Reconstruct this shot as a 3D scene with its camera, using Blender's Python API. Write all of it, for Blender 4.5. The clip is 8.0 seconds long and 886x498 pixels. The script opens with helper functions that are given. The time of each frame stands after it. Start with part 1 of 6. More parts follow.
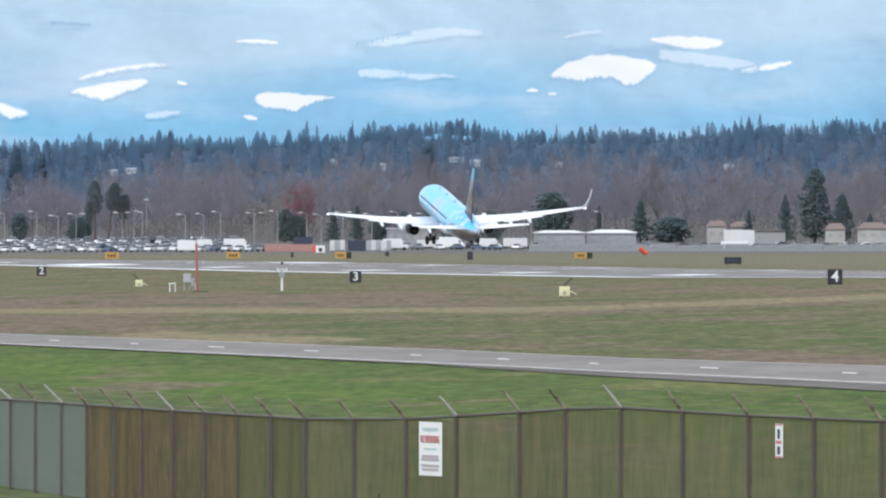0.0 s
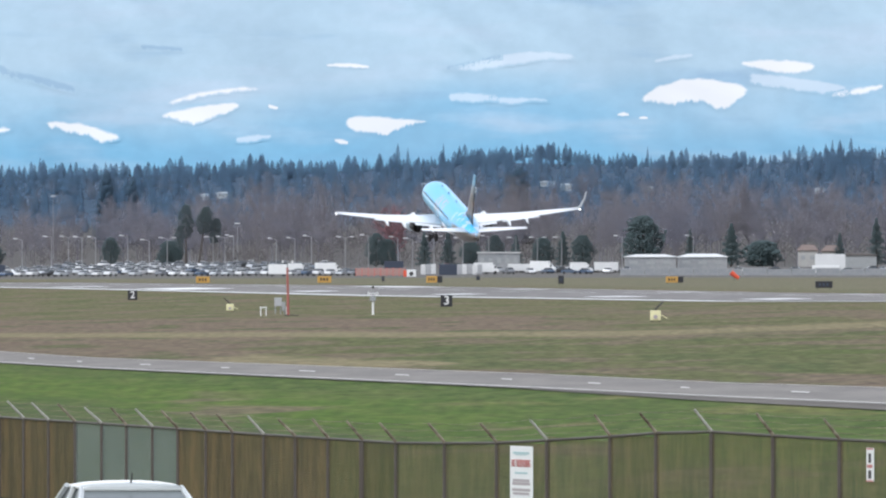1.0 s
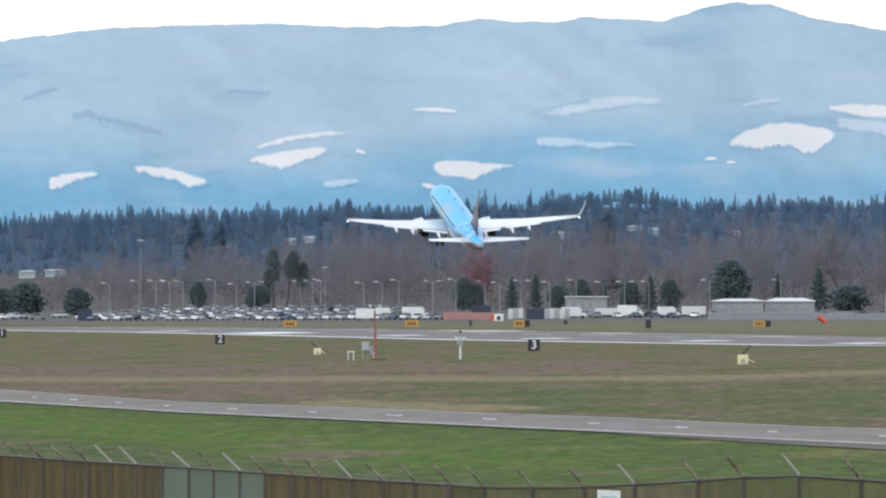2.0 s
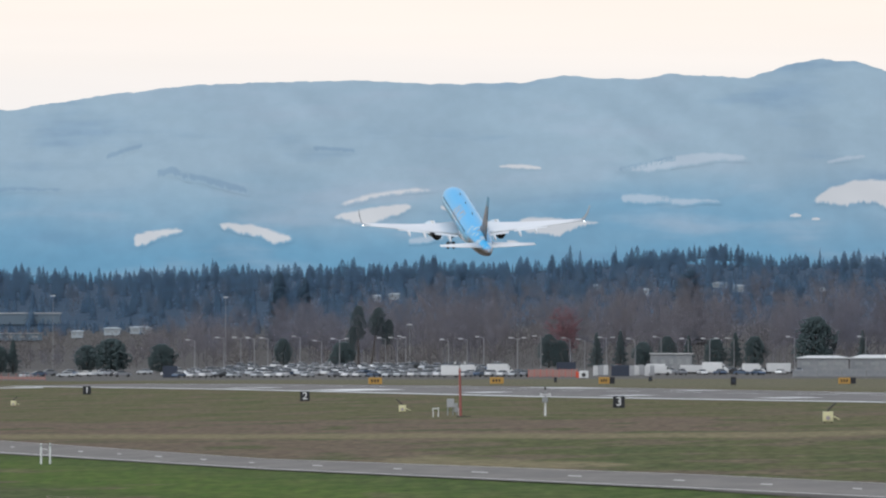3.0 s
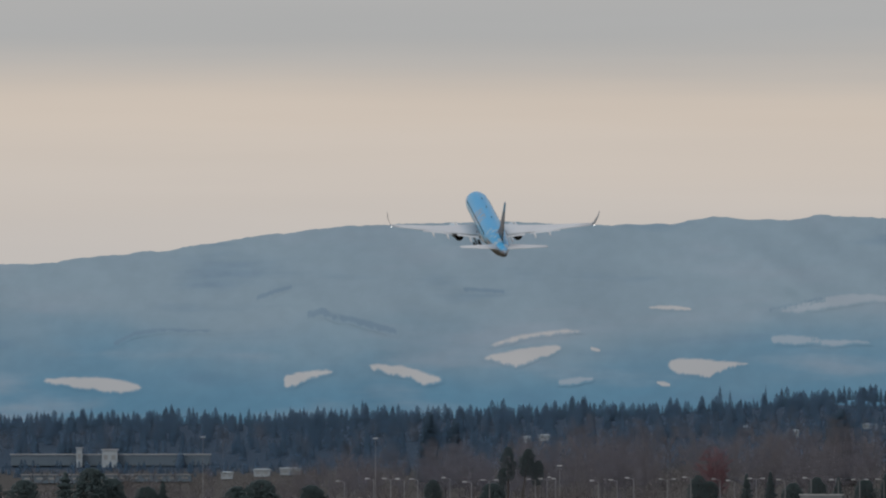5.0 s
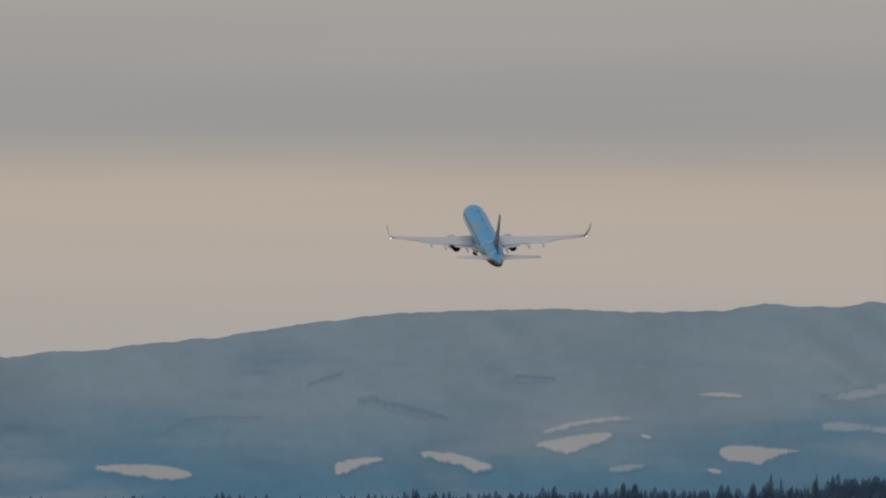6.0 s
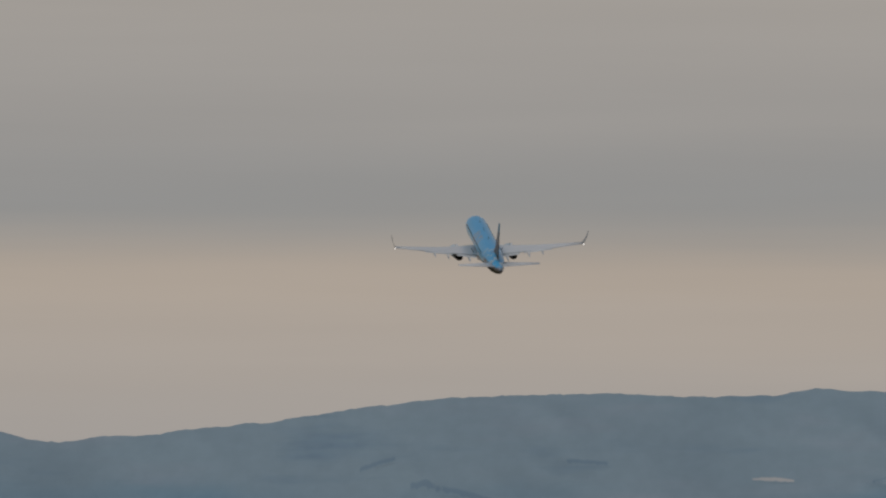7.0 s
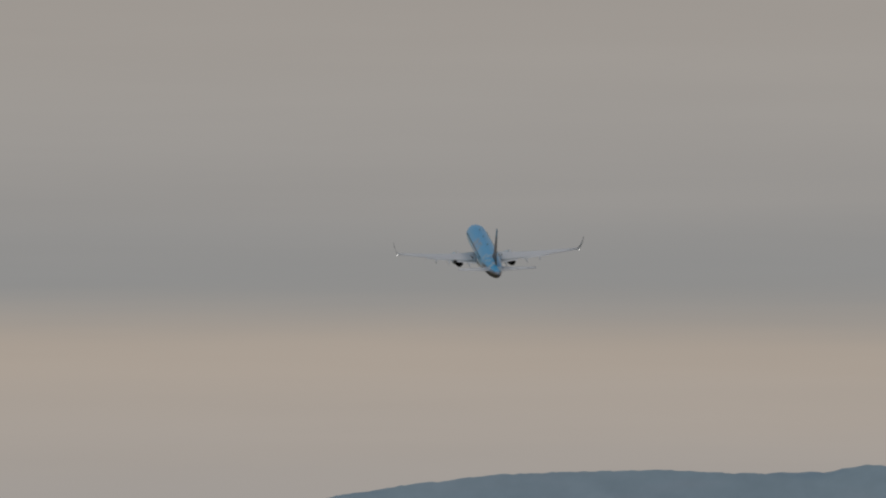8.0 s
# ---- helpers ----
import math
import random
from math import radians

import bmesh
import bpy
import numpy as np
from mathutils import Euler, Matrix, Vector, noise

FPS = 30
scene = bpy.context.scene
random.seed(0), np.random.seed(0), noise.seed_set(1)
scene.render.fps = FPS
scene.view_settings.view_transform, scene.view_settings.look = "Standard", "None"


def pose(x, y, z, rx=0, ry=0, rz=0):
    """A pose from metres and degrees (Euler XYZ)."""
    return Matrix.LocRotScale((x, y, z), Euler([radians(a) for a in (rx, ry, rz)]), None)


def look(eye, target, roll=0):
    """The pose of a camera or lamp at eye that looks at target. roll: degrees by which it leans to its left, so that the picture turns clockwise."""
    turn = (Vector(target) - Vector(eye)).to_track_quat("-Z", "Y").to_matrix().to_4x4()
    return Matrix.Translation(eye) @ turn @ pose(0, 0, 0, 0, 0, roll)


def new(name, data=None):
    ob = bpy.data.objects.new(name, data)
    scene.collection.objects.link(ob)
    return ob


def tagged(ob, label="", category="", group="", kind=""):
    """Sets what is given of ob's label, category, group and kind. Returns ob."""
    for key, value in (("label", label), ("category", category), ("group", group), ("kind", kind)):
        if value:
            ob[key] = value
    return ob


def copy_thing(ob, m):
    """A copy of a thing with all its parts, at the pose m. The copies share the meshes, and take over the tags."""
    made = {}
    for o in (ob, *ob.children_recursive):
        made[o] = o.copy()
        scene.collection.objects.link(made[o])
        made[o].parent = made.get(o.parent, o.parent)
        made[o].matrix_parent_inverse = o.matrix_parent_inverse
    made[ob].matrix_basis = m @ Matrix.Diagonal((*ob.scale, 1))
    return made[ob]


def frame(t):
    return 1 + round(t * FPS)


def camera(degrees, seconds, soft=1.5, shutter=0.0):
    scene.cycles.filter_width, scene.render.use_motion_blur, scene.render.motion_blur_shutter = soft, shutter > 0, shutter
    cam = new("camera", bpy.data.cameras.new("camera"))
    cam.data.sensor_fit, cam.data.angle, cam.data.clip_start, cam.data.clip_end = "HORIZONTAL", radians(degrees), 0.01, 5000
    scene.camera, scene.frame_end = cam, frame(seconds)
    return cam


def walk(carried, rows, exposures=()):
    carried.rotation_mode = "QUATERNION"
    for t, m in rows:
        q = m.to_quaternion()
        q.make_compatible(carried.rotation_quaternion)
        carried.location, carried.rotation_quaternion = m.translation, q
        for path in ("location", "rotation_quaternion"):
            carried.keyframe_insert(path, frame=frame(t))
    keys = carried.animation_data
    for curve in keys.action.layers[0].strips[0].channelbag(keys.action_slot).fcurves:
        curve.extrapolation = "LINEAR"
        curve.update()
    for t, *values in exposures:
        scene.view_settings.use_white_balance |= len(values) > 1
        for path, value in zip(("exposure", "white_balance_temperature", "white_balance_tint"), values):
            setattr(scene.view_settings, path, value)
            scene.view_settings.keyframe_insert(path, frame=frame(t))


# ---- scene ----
cam = camera(3.82, 8.0, 2.2)
walk(cam, [
    (0.0, pose(0, 0, 0, 90.0390, 0, 0.0000)),
    (0.5, pose(0, 0, 0, 90.0853, 0, 0.1974)),
    (1.0, pose(0, 0, 0, 90.1426, 0, 0.3924)),
    (1.5, pose(0, 0, 0, 90.2267, 0, 0.5740)),
    (1.7, pose(0, 0, 0, 90.2681, 0, 0.6519)),
    (2.8, pose(0, 0, 0, 90.5264, 0, 1.0662)),
    (3.0, pose(0, 0, 0, 90.5788, 0, 1.1357)),
    (3.5, pose(0, 0, 0, 90.7043, 0, 1.3172)),
    (4.0, pose(0, 0, 0, 90.8505, 0, 1.4914)),
    (4.5, pose(0, 0, 0, 91.0077, 0, 1.6497)),
    (4.7, pose(0, 0, 0, 91.0784, 0, 1.7056)),
    (6.0, pose(0, 0, 0, 91.5630, 0, 2.0017)),
    (6.5, pose(0, 0, 0, 91.7530, 0, 2.1113)),
    (7.0, pose(0, 0, 0, 91.9283, 0, 2.2270)),
    (7.5, pose(0, 0, 0, 92.0975, 0, 2.3390)),
    (8.0, pose(0, 0, 0, 92.2582, 0, 2.4440)),
], exposures=[
    (0.0, 1.25, 6000, 8), (1.0, 1.2, 6000, 8), (1.5, 1.14, 6000, 8), (1.7, 1.06, 6000, 8), (2.8, 0.6, 6020, 7),
    (3.5, 0.32, 6050, 7), (4.5, -0.06, 6200, 7), (5.8, -0.65, 6420, 9), (6.5, -0.8, 6450, 8), (8.0, -0.92, 6400, 8),
])

# ---- world, sun ----
SUN_AT = Vector((-0.45, -0.55, 0.75)).normalized()
world = bpy.data.worlds.new("overcast_sky")
scene.world = world
world.use_nodes = True
wn, wl = world.node_tree.nodes, world.node_tree.links
wn.clear()


def sky():
    out = wn.new("ShaderNodeOutputWorld")
    back = wn.new("ShaderNodeBackground")
    co = wn.new("ShaderNodeTexCoord")
    stretch = wn.new("ShaderNodeMapping")
    stretch.inputs["Scale"].default_value = (9, 9, 160)
    wl.new(co.outputs["Generated"], stretch.inputs["Vector"])
    cloud = wn.new("ShaderNodeTexNoise")
    cloud.inputs["Scale"].default_value = 1.0
    cloud.inputs["Detail"].default_value = 4
    wl.new(stretch.outputs["Vector"], cloud.inputs["Vector"])
    sep = wn.new("ShaderNodeSeparateXYZ")
    wl.new(co.outputs["Generated"], sep.inputs["Vector"])
    wob = wn.new("ShaderNodeMath")
    wob.operation = "MULTIPLY_ADD"
    wob.inputs[1].default_value = 0.006
    wl.new(cloud.outputs["Fac"], wob.inputs[0])
    wl.new(sep.outputs["Z"], wob.inputs[2])
    rng = wn.new("ShaderNodeMapRange")
    rng.inputs["From Min"].default_value = 0.003
    rng.inputs["From Max"].default_value = 0.083
    wl.new(wob.outputs[0], rng.inputs["Value"])
    ramp = wn.new("ShaderNodeValToRGB")
    ramp.color_ramp.interpolation = "B_SPLINE"
    stops = [(0.0, (0.60, 0.57, 0.55)), (0.24, (0.66, 0.61, 0.58)), (0.36, (0.78, 0.66, 0.56)), (0.405, (0.75, 0.63, 0.53)),
             (0.455, (0.52, 0.51, 0.50)), (0.49, (0.52, 0.505, 0.495)), (0.545, (0.60, 0.56, 0.53)), (0.61, (0.65, 0.60, 0.56)), (0.70, (0.67, 0.605, 0.55)),
             (0.85, (0.62, 0.55, 0.50)), (1.0, (0.62, 0.62, 0.64))]
    el = ramp.color_ramp.elements
    while len(el) < len(stops):
        el.new(0.5)
    for e, (at, c) in zip(el, stops):
        e.position = at
        e.color = (*c, 1)
    wl.new(rng.outputs["Result"], ramp.inputs["Fac"])
    veil = wn.new("ShaderNodeTexNoise")
    veil.inputs["Scale"].default_value, veil.inputs["Detail"].default_value = 2.2, 5
    wl.new(stretch.outputs["Vector"], veil.inputs["Vector"])
    shade = wn.new("ShaderNodeMapRange")
    shade.inputs["From Min"].default_value, shade.inputs["From Max"].default_value = 0.25, 0.75
    shade.inputs["To Min"].default_value, shade.inputs["To Max"].default_value = 0.98, 1.02
    wl.new(veil.outputs["Fac"], shade.inputs["Value"])
    tone = wn.new("ShaderNodeVectorMath")
    tone.operation = "SCALE"
    wl.new(ramp.outputs["Color"], tone.inputs[0])
    wl.new(shade.outputs["Result"], tone.inputs["Scale"])
    nishita = wn.new("ShaderNodeTexSky")
    nishita.sky_type = "NISHITA"
    nishita.sun_disc = False
    nishita.sun_elevation = math.asin(SUN_AT.z)
    nishita.sun_rotation = math.atan2(SUN_AT.x, SUN_AT.y)
    blue = wn.new("ShaderNodeVectorMath")
    blue.operation = "SCALE"
    blue.inputs["Scale"].default_value = 0.09
    wl.new(nishita.outputs["Color"], blue.inputs[0])
    # the cloud deck is thin high up, so that some blue skylight comes through
    gap = wn.new("ShaderNodeMapRange")
    gap.inputs["From Min"].default_value = 0.12
    gap.inputs["From Max"].default_value = 0.6
    gap.inputs["To Max"].default_value = 0.4
    wl.new(sep.outputs["Z"], gap.inputs["Value"])
    mix = wn.new("ShaderNodeMix")
    mix.data_type = "RGBA"
    wl.new(gap.outputs["Result"], mix.inputs["Factor"])
    wl.new(tone.outputs["Vector"], mix.inputs[6])
    wl.new(blue.outputs["Vector"], mix.inputs[7])
    wl.new(mix.outputs[2], back.inputs["Color"])
    back.inputs["Strength"].default_value = 1.0
    wl.new(back.outputs["Background"], out.inputs["Surface"])


sky()
sun = new("sun", bpy.data.lights.new("sun", "SUN"))
sun.data.energy, sun.data.angle, sun.data.color = 0.85, radians(24), (1.0, 0.96, 0.90)
sun.matrix_world = look(SUN_AT * 50, (0, 0, 0))


# ---- materials ----
def material(name, color, rough=0.6, metal=0.0, second=None, scale=1.0, detail=5, bump=0.0, fine=None, amount=0.5,
             stretch=(1, 1, 1), glow=0.0, coat=0.0):
    """Principled surface: two colours mixed by coarse and fine noise in object space, with optional bump and glow."""
    m = bpy.data.materials.new(name)
    m.use_nodes = True
    n, l = m.node_tree.nodes, m.node_tree.links
    b = n["Principled BSDF"]
    b.inputs["Roughness"].default_value = rough
    b.inputs["Metallic"].default_value = metal
    b.inputs["Coat Weight"].default_value = coat
    second = second or tuple(c * 0.8 for c in color)
    co = n.new("ShaderNodeTexCoord")
    mp = n.new("ShaderNodeMapping")
    mp.inputs["Scale"].default_value = stretch
    l.new(co.outputs["Object"], mp.inputs["Vector"])
    a = n.new("ShaderNodeTexNoise")
    a.inputs["Scale"].default_value, a.inputs["Detail"].default_value = scale, detail
    l.new(mp.outputs["Vector"], a.inputs["Vector"])
    f2 = n.new("ShaderNodeTexNoise")
    f2.inputs["Scale"].default_value, f2.inputs["Detail"].default_value = fine or scale * 9, 3
    l.new(mp.outputs["Vector"], f2.inputs["Vector"])
    s = n.new("ShaderNodeMath")
    s.operation = "MULTIPLY_ADD"
    s.inputs[1].default_value = 0.5
    l.new(f2.outputs["Fac"], s.inputs[0])
    h = n.new("ShaderNodeMath")
    h.operation = "MULTIPLY"
    h.inputs[1].default_value = 0.5
    l.new(a.outputs["Fac"], h.inputs[0])
    l.new(h.outputs[0], s.inputs[2])
    r = n.new("ShaderNodeMapRange")
    r.inputs["From Min"].default_value, r.inputs["From Max"].default_value = 0.5 - 0.25 / (0.5 + amount), 0.5 + 0.25 / (0.5 + amount)
    l.new(s.outputs[0], r.inputs["Value"])
    mx = n.new("ShaderNodeMix")
    mx.data_type = "RGBA"
    mx.inputs[6].default_value = (*color, 1)
    mx.inputs[7].default_value = (*second, 1)
    l.new(r.outputs["Result"], mx.inputs["Factor"])
    last = mx.outputs[2]
    l.new(last, b.inputs["Base Color"])
    if bump:
        bp = n.new("ShaderNodeBump")
        bp.inputs["Strength"].default_value = 0.5
        bp.inputs["Distance"].default_value = bump
        l.new(f2.outputs["Fac"], bp.inputs["Height"])
        l.new(bp.outputs["Normal"], b.inputs["Normal"])
    if glow:
        b.inputs["Emission Color"].default_value = (*color, 1)
        b.inputs["Emission Strength"].default_value = glow
    return m


def leafy(m, keep, up=0.7, side=0.45, cover=1.0):
    """Turns the shading of foliage towards the open sky, as light scattered among many leaves or twigs would; cover below 1 lets part of the light through the gaps."""
    n, l = m.node_tree.nodes, m.node_tree.links
    n["Principled BSDF"].inputs["Alpha"].default_value = cover
    geo = n.new("ShaderNodeNewGeometry")
    k = n.new("ShaderNodeVectorMath")
    k.operation = "MULTIPLY_ADD"
    k.inputs[1].default_value = (keep, keep, keep)
    k.inputs[2].default_value = (-0.15, -side, up)
    l.new(geo.outputs["Normal"], k.inputs[0])
    u = n.new("ShaderNodeVectorMath")
    u.operation = "NORMALIZE"
    l.new(k.outputs["Vector"], u.inputs[0])
    l.new(u.outputs["Vector"], n["Principled BSDF"].inputs["Normal"])
    return m


def noise_node(n, l, vec, scale, detail=4, stretch=(1, 1, 1), turn=0.0):
    mp = n.new("ShaderNodeMapping")
    mp.inputs["Scale"].default_value = stretch
    mp.inputs["Rotation"].default_value = (0, 0, turn)
    l.new(vec, mp.inputs["Vector"])
    t = n.new("ShaderNodeTexNoise")
    t.inputs["Scale"].default_value, t.inputs["Detail"].default_value = scale, detail
    l.new(mp.outputs["Vector"], t.inputs["Vector"])
    return t.outputs["Fac"]


def mix_node(n, l, fac, a, b):
    mx = n.new("ShaderNodeMix")
    mx.data_type = "RGBA"
    for sock, val in ((mx.inputs["Factor"], fac), (mx.inputs[6], a), (mx.inputs[7], b)):
        if isinstance(val, tuple):
            sock.default_value = (*val, 1)
        elif isinstance(val, float):
            sock.default_value = val
        else:
            l.new(val, sock)
    return mx.outputs[2]


def step_node(n, l, value, lo, hi, to0=0.0, to1=1.0):
    r = n.new("ShaderNodeMapRange")
    r.interpolation_type = "SMOOTHSTEP"
    r.inputs["From Min"].default_value, r.inputs["From Max"].default_value = lo, hi
    r.inputs["To Min"].default_value, r.inputs["To Max"].default_value = to0, to1
    l.new(value, r.inputs["Value"])
    return r.outputs["Result"]


def dot_node(n, l, vec, axis):
    d = n.new("ShaderNodeVectorMath")
    d.operation = "DOT_PRODUCT"
    d.inputs[1].default_value = axis
    l.new(vec, d.inputs[0])
    return d.outputs["Value"]


def math_node(n, l, op, a, b):
    k = n.new("ShaderNodeMath")
    k.operation = op
    for sock, val in zip(k.inputs, (a, b)):
        if isinstance(val, (int, float)):
            sock.default_value = val
        else:
            l.new(val, sock)
    return k.outputs[0]


def grass_material():
    """Winter airfield grass: lush by the perimeter, brown and mown in strips towards the runway, worn and tufted all over."""
    m = bpy.data.materials.new("airfield_grass")
    m.use_nodes = True
    n, l = m.node_tree.nodes, m.node_tree.links
    b = n["Principled BSDF"]
    b.inputs["Roughness"].default_value = 0.95
    b.inputs["Specular IOR Level"].default_value = 0.1
    co = n.new("ShaderNodeTexCoord").outputs["Object"]
    x, y = dot_node(n, l, co, (1, 0, 0)), dot_node(n, l, co, (0, 1, 0))
    p = dot_node(n, l, co, (0.9908, 0.1354, 0))
    wave = noise_node(n, l, co, 1.0, 5, (0.10, 0.012, 0))
    swirl = noise_node(n, l, co, 1.0, 5, (0.16, 0.020, 0), 0.4)
    grain = noise_node(n, l, co, 1.0, 6, (0.75, 0.085, 0))
    patch = noise_node(n, l, co, 1.0, 6, (0.13, 0.026, 0))
    broad = noise_node(n, l, co, 1.0, 4, (0.07, 0.014, 0))

    def wobble(v, src, size):
        return math_node(n, l, "ADD", v, math_node(n, l, "MULTIPLY", math_node(n, l, "SUBTRACT", src, 0.5), size))

    def band(v, lo, hi, edge):
        return math_node(n, l, "MULTIPLY", step_node(n, l, v, lo - edge, lo + edge), step_node(n, l, v, hi - edge, hi + edge, 1.0, 0.0))

    def lay(under, over, k, *masks):
        for a in masks:
            k = math_node(n, l, "MULTIPLY", a, k)
        return mix_node(n, l, k, under, over)

    pw, xw = wobble(p, wave, 14.0), wobble(x, swirl, 16.0)
    # depth measured from the old cart track, which bends in the middle of the field
    bend = n.new("ShaderNodeMath")
    bend.operation = "ABSOLUTE"
    l.new(math_node(n, l, "SUBTRACT", x, 6.0), bend.inputs[0])
    q0 = math_node(n, l, "SUBTRACT", y, math_node(n, l, "MULTIPLY", bend.outputs[0], 2.4))
    q = wobble(q0, wave, 110.0)
    fleck = step_node(n, l, grain, 0.36, 0.64)
    lush = mix_node(n, l, fleck, (0.050, 0.084, 0.014), (0.080, 0.108, 0.026))
    vivid = mix_node(n, l, fleck, (0.062, 0.110, 0.012), (0.088, 0.124, 0.022))
    straw = mix_node(n, l, fleck, (0.128, 0.132, 0.036), (0.150, 0.136, 0.058))
    dull = mix_node(n, l, fleck, (0.056, 0.078, 0.024), (0.086, 0.100, 0.036))
    green = mix_node(n, l, fleck, (0.096, 0.092, 0.040), (0.128, 0.116, 0.056))
    fresh = mix_node(n, l, fleck, (0.072, 0.084, 0.028), (0.108, 0.112, 0.042))
    brown = mix_node(n, l, fleck, (0.124, 0.088, 0.064), (0.158, 0.120, 0.080))
    tan = mix_node(n, l, fleck, (0.222, 0.184, 0.104), (0.170, 0.146, 0.080))
    lush = lay(lush, dull, 0.8, step_node(n, l, pw, 52.0, 46.0))
    lush = lay(lush, vivid, 0.9, band(pw, 52.0, 61.0, 3.0), step_node(n, l, xw, -6.0, 3.0, 1.0, 0.25))
    lush = lay(lush, straw, 0.75, step_node(n, l, patch, 0.53, 0.62), band(pw, 54.0, 73.0, 3.0), step_node(n, l, xw, -10.0, 4.0, 0.15, 1.0))
    lush = lay(lush, brown, 0.75, step_node(n, l, patch, 0.53, 0.62), band(pw, 44.0, 58.0, 3.0))
    field = mix_node(n, l, step_node(n, l, p, 72.0, 76.0), lush, green)
    inner = step_node(n, l, p, 74.0, 77.0)
    field = lay(field, fresh, 0.85, inner, step_node(n, l, q, 815.0, 845.0, 1.0, 0.0))
    field = lay(field, brown, 0.9, inner, step_node(n, l, q, 815.0, 845.0, 1.0, 0.0), step_node(n, l, xw, -19.0, -12.0, 1.0, 0.0))
    field = lay(field, brown, 0.6, band(q, 780.0, 838.0, 14.0), step_node(n, l, xw, 2.0, 9.0))
    field = lay(field, brown, 0.95, band(q, 875.0, 1085.0, 22.0), step_node(n, l, xw, -1.0, 9.0, 1.0, 0.0))
    field = lay(field, brown, 0.7, band(pw, 158.0, 171.0, 3.0), step_node(n, l, xw, 0.0, 9.0))
    field = lay(field, brown, 0.75, inner, step_node(n, l, patch, 0.53, 0.60))
    field = lay(field, dull, 0.8, inner, step_node(n, l, patch, 0.38, 0.45, 1.0, 0.0))
    field = lay(field, lush, 0.8, inner, step_node(n, l, xw, 12.0, 19.0), band(pw, 92.0, 112.0, 6.0), step_node(n, l, swirl, 0.44, 0.52))
    field = lay(field, tan, 0.9, band(wobble(q0, swirl, 40.0), 832.0, 884.0, 12.0))
    field = lay(field, tan, 0.95, band(pw, 76.0, 83.5, 1.6), band(xw, -17.0, -2.0, 2.0), step_node(n, l, broad, 0.36, 0.46))
    field = lay(field, brown, 0.9, band(pw, 78.0, 88.5, 1.6), step_node(n, l, xw, 8.0, 12.0))
    field = lay(field, tan, 0.45, inner, step_node(n, l, grain, 0.62, 0.70), step_node(n, l, broad, 0.48, 0.58))
    # beyond the runway the turf is thin and grey, then leaf litter under the woods and a dark forest floor on the hill,
    # haze blue mixed into its colour
    field = mix_node(n, l, step_node(n, l, p, 262.0, 300.0, 0.0, 0.6), field, (0.152, 0.140, 0.096))
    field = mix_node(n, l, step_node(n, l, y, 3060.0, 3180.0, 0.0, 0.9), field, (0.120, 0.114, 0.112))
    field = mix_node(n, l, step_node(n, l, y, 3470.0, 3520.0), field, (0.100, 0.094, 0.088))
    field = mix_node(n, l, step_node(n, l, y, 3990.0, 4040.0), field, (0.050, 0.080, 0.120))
    clump = noise_node(n, l, co, 1.0, 3, (1.1, 0.16, 0), 0.2)
    field = lay(field, (0.034, 0.046, 0.016), 0.75, step_node(n, l, clump, 0.68, 0.73), step_node(n, l, p, 262.0, 250.0))
    tuft = step_node(n, l, noise_node(n, l, co, 1.0, 6, (1.7, 0.22, 0)), 0.3, 0.72, 0.70, 1.26)
    hs = n.new("ShaderNodeHueSaturation")
    l.new(field, hs.inputs["Color"])
    l.new(tuft, hs.inputs["Value"])
    l.new(hs.outputs["Color"], b.inputs["Base Color"])
    bp = n.new("ShaderNodeBump")
    bp.inputs["Strength"].default_value, bp.inputs["Distance"].default_value = 0.4, 0.15
    l.new(noise_node(n, l, co, 2.0, 5), bp.inputs["Height"])
    l.new(bp.outputs["Normal"], b.inputs["Normal"])
    return m


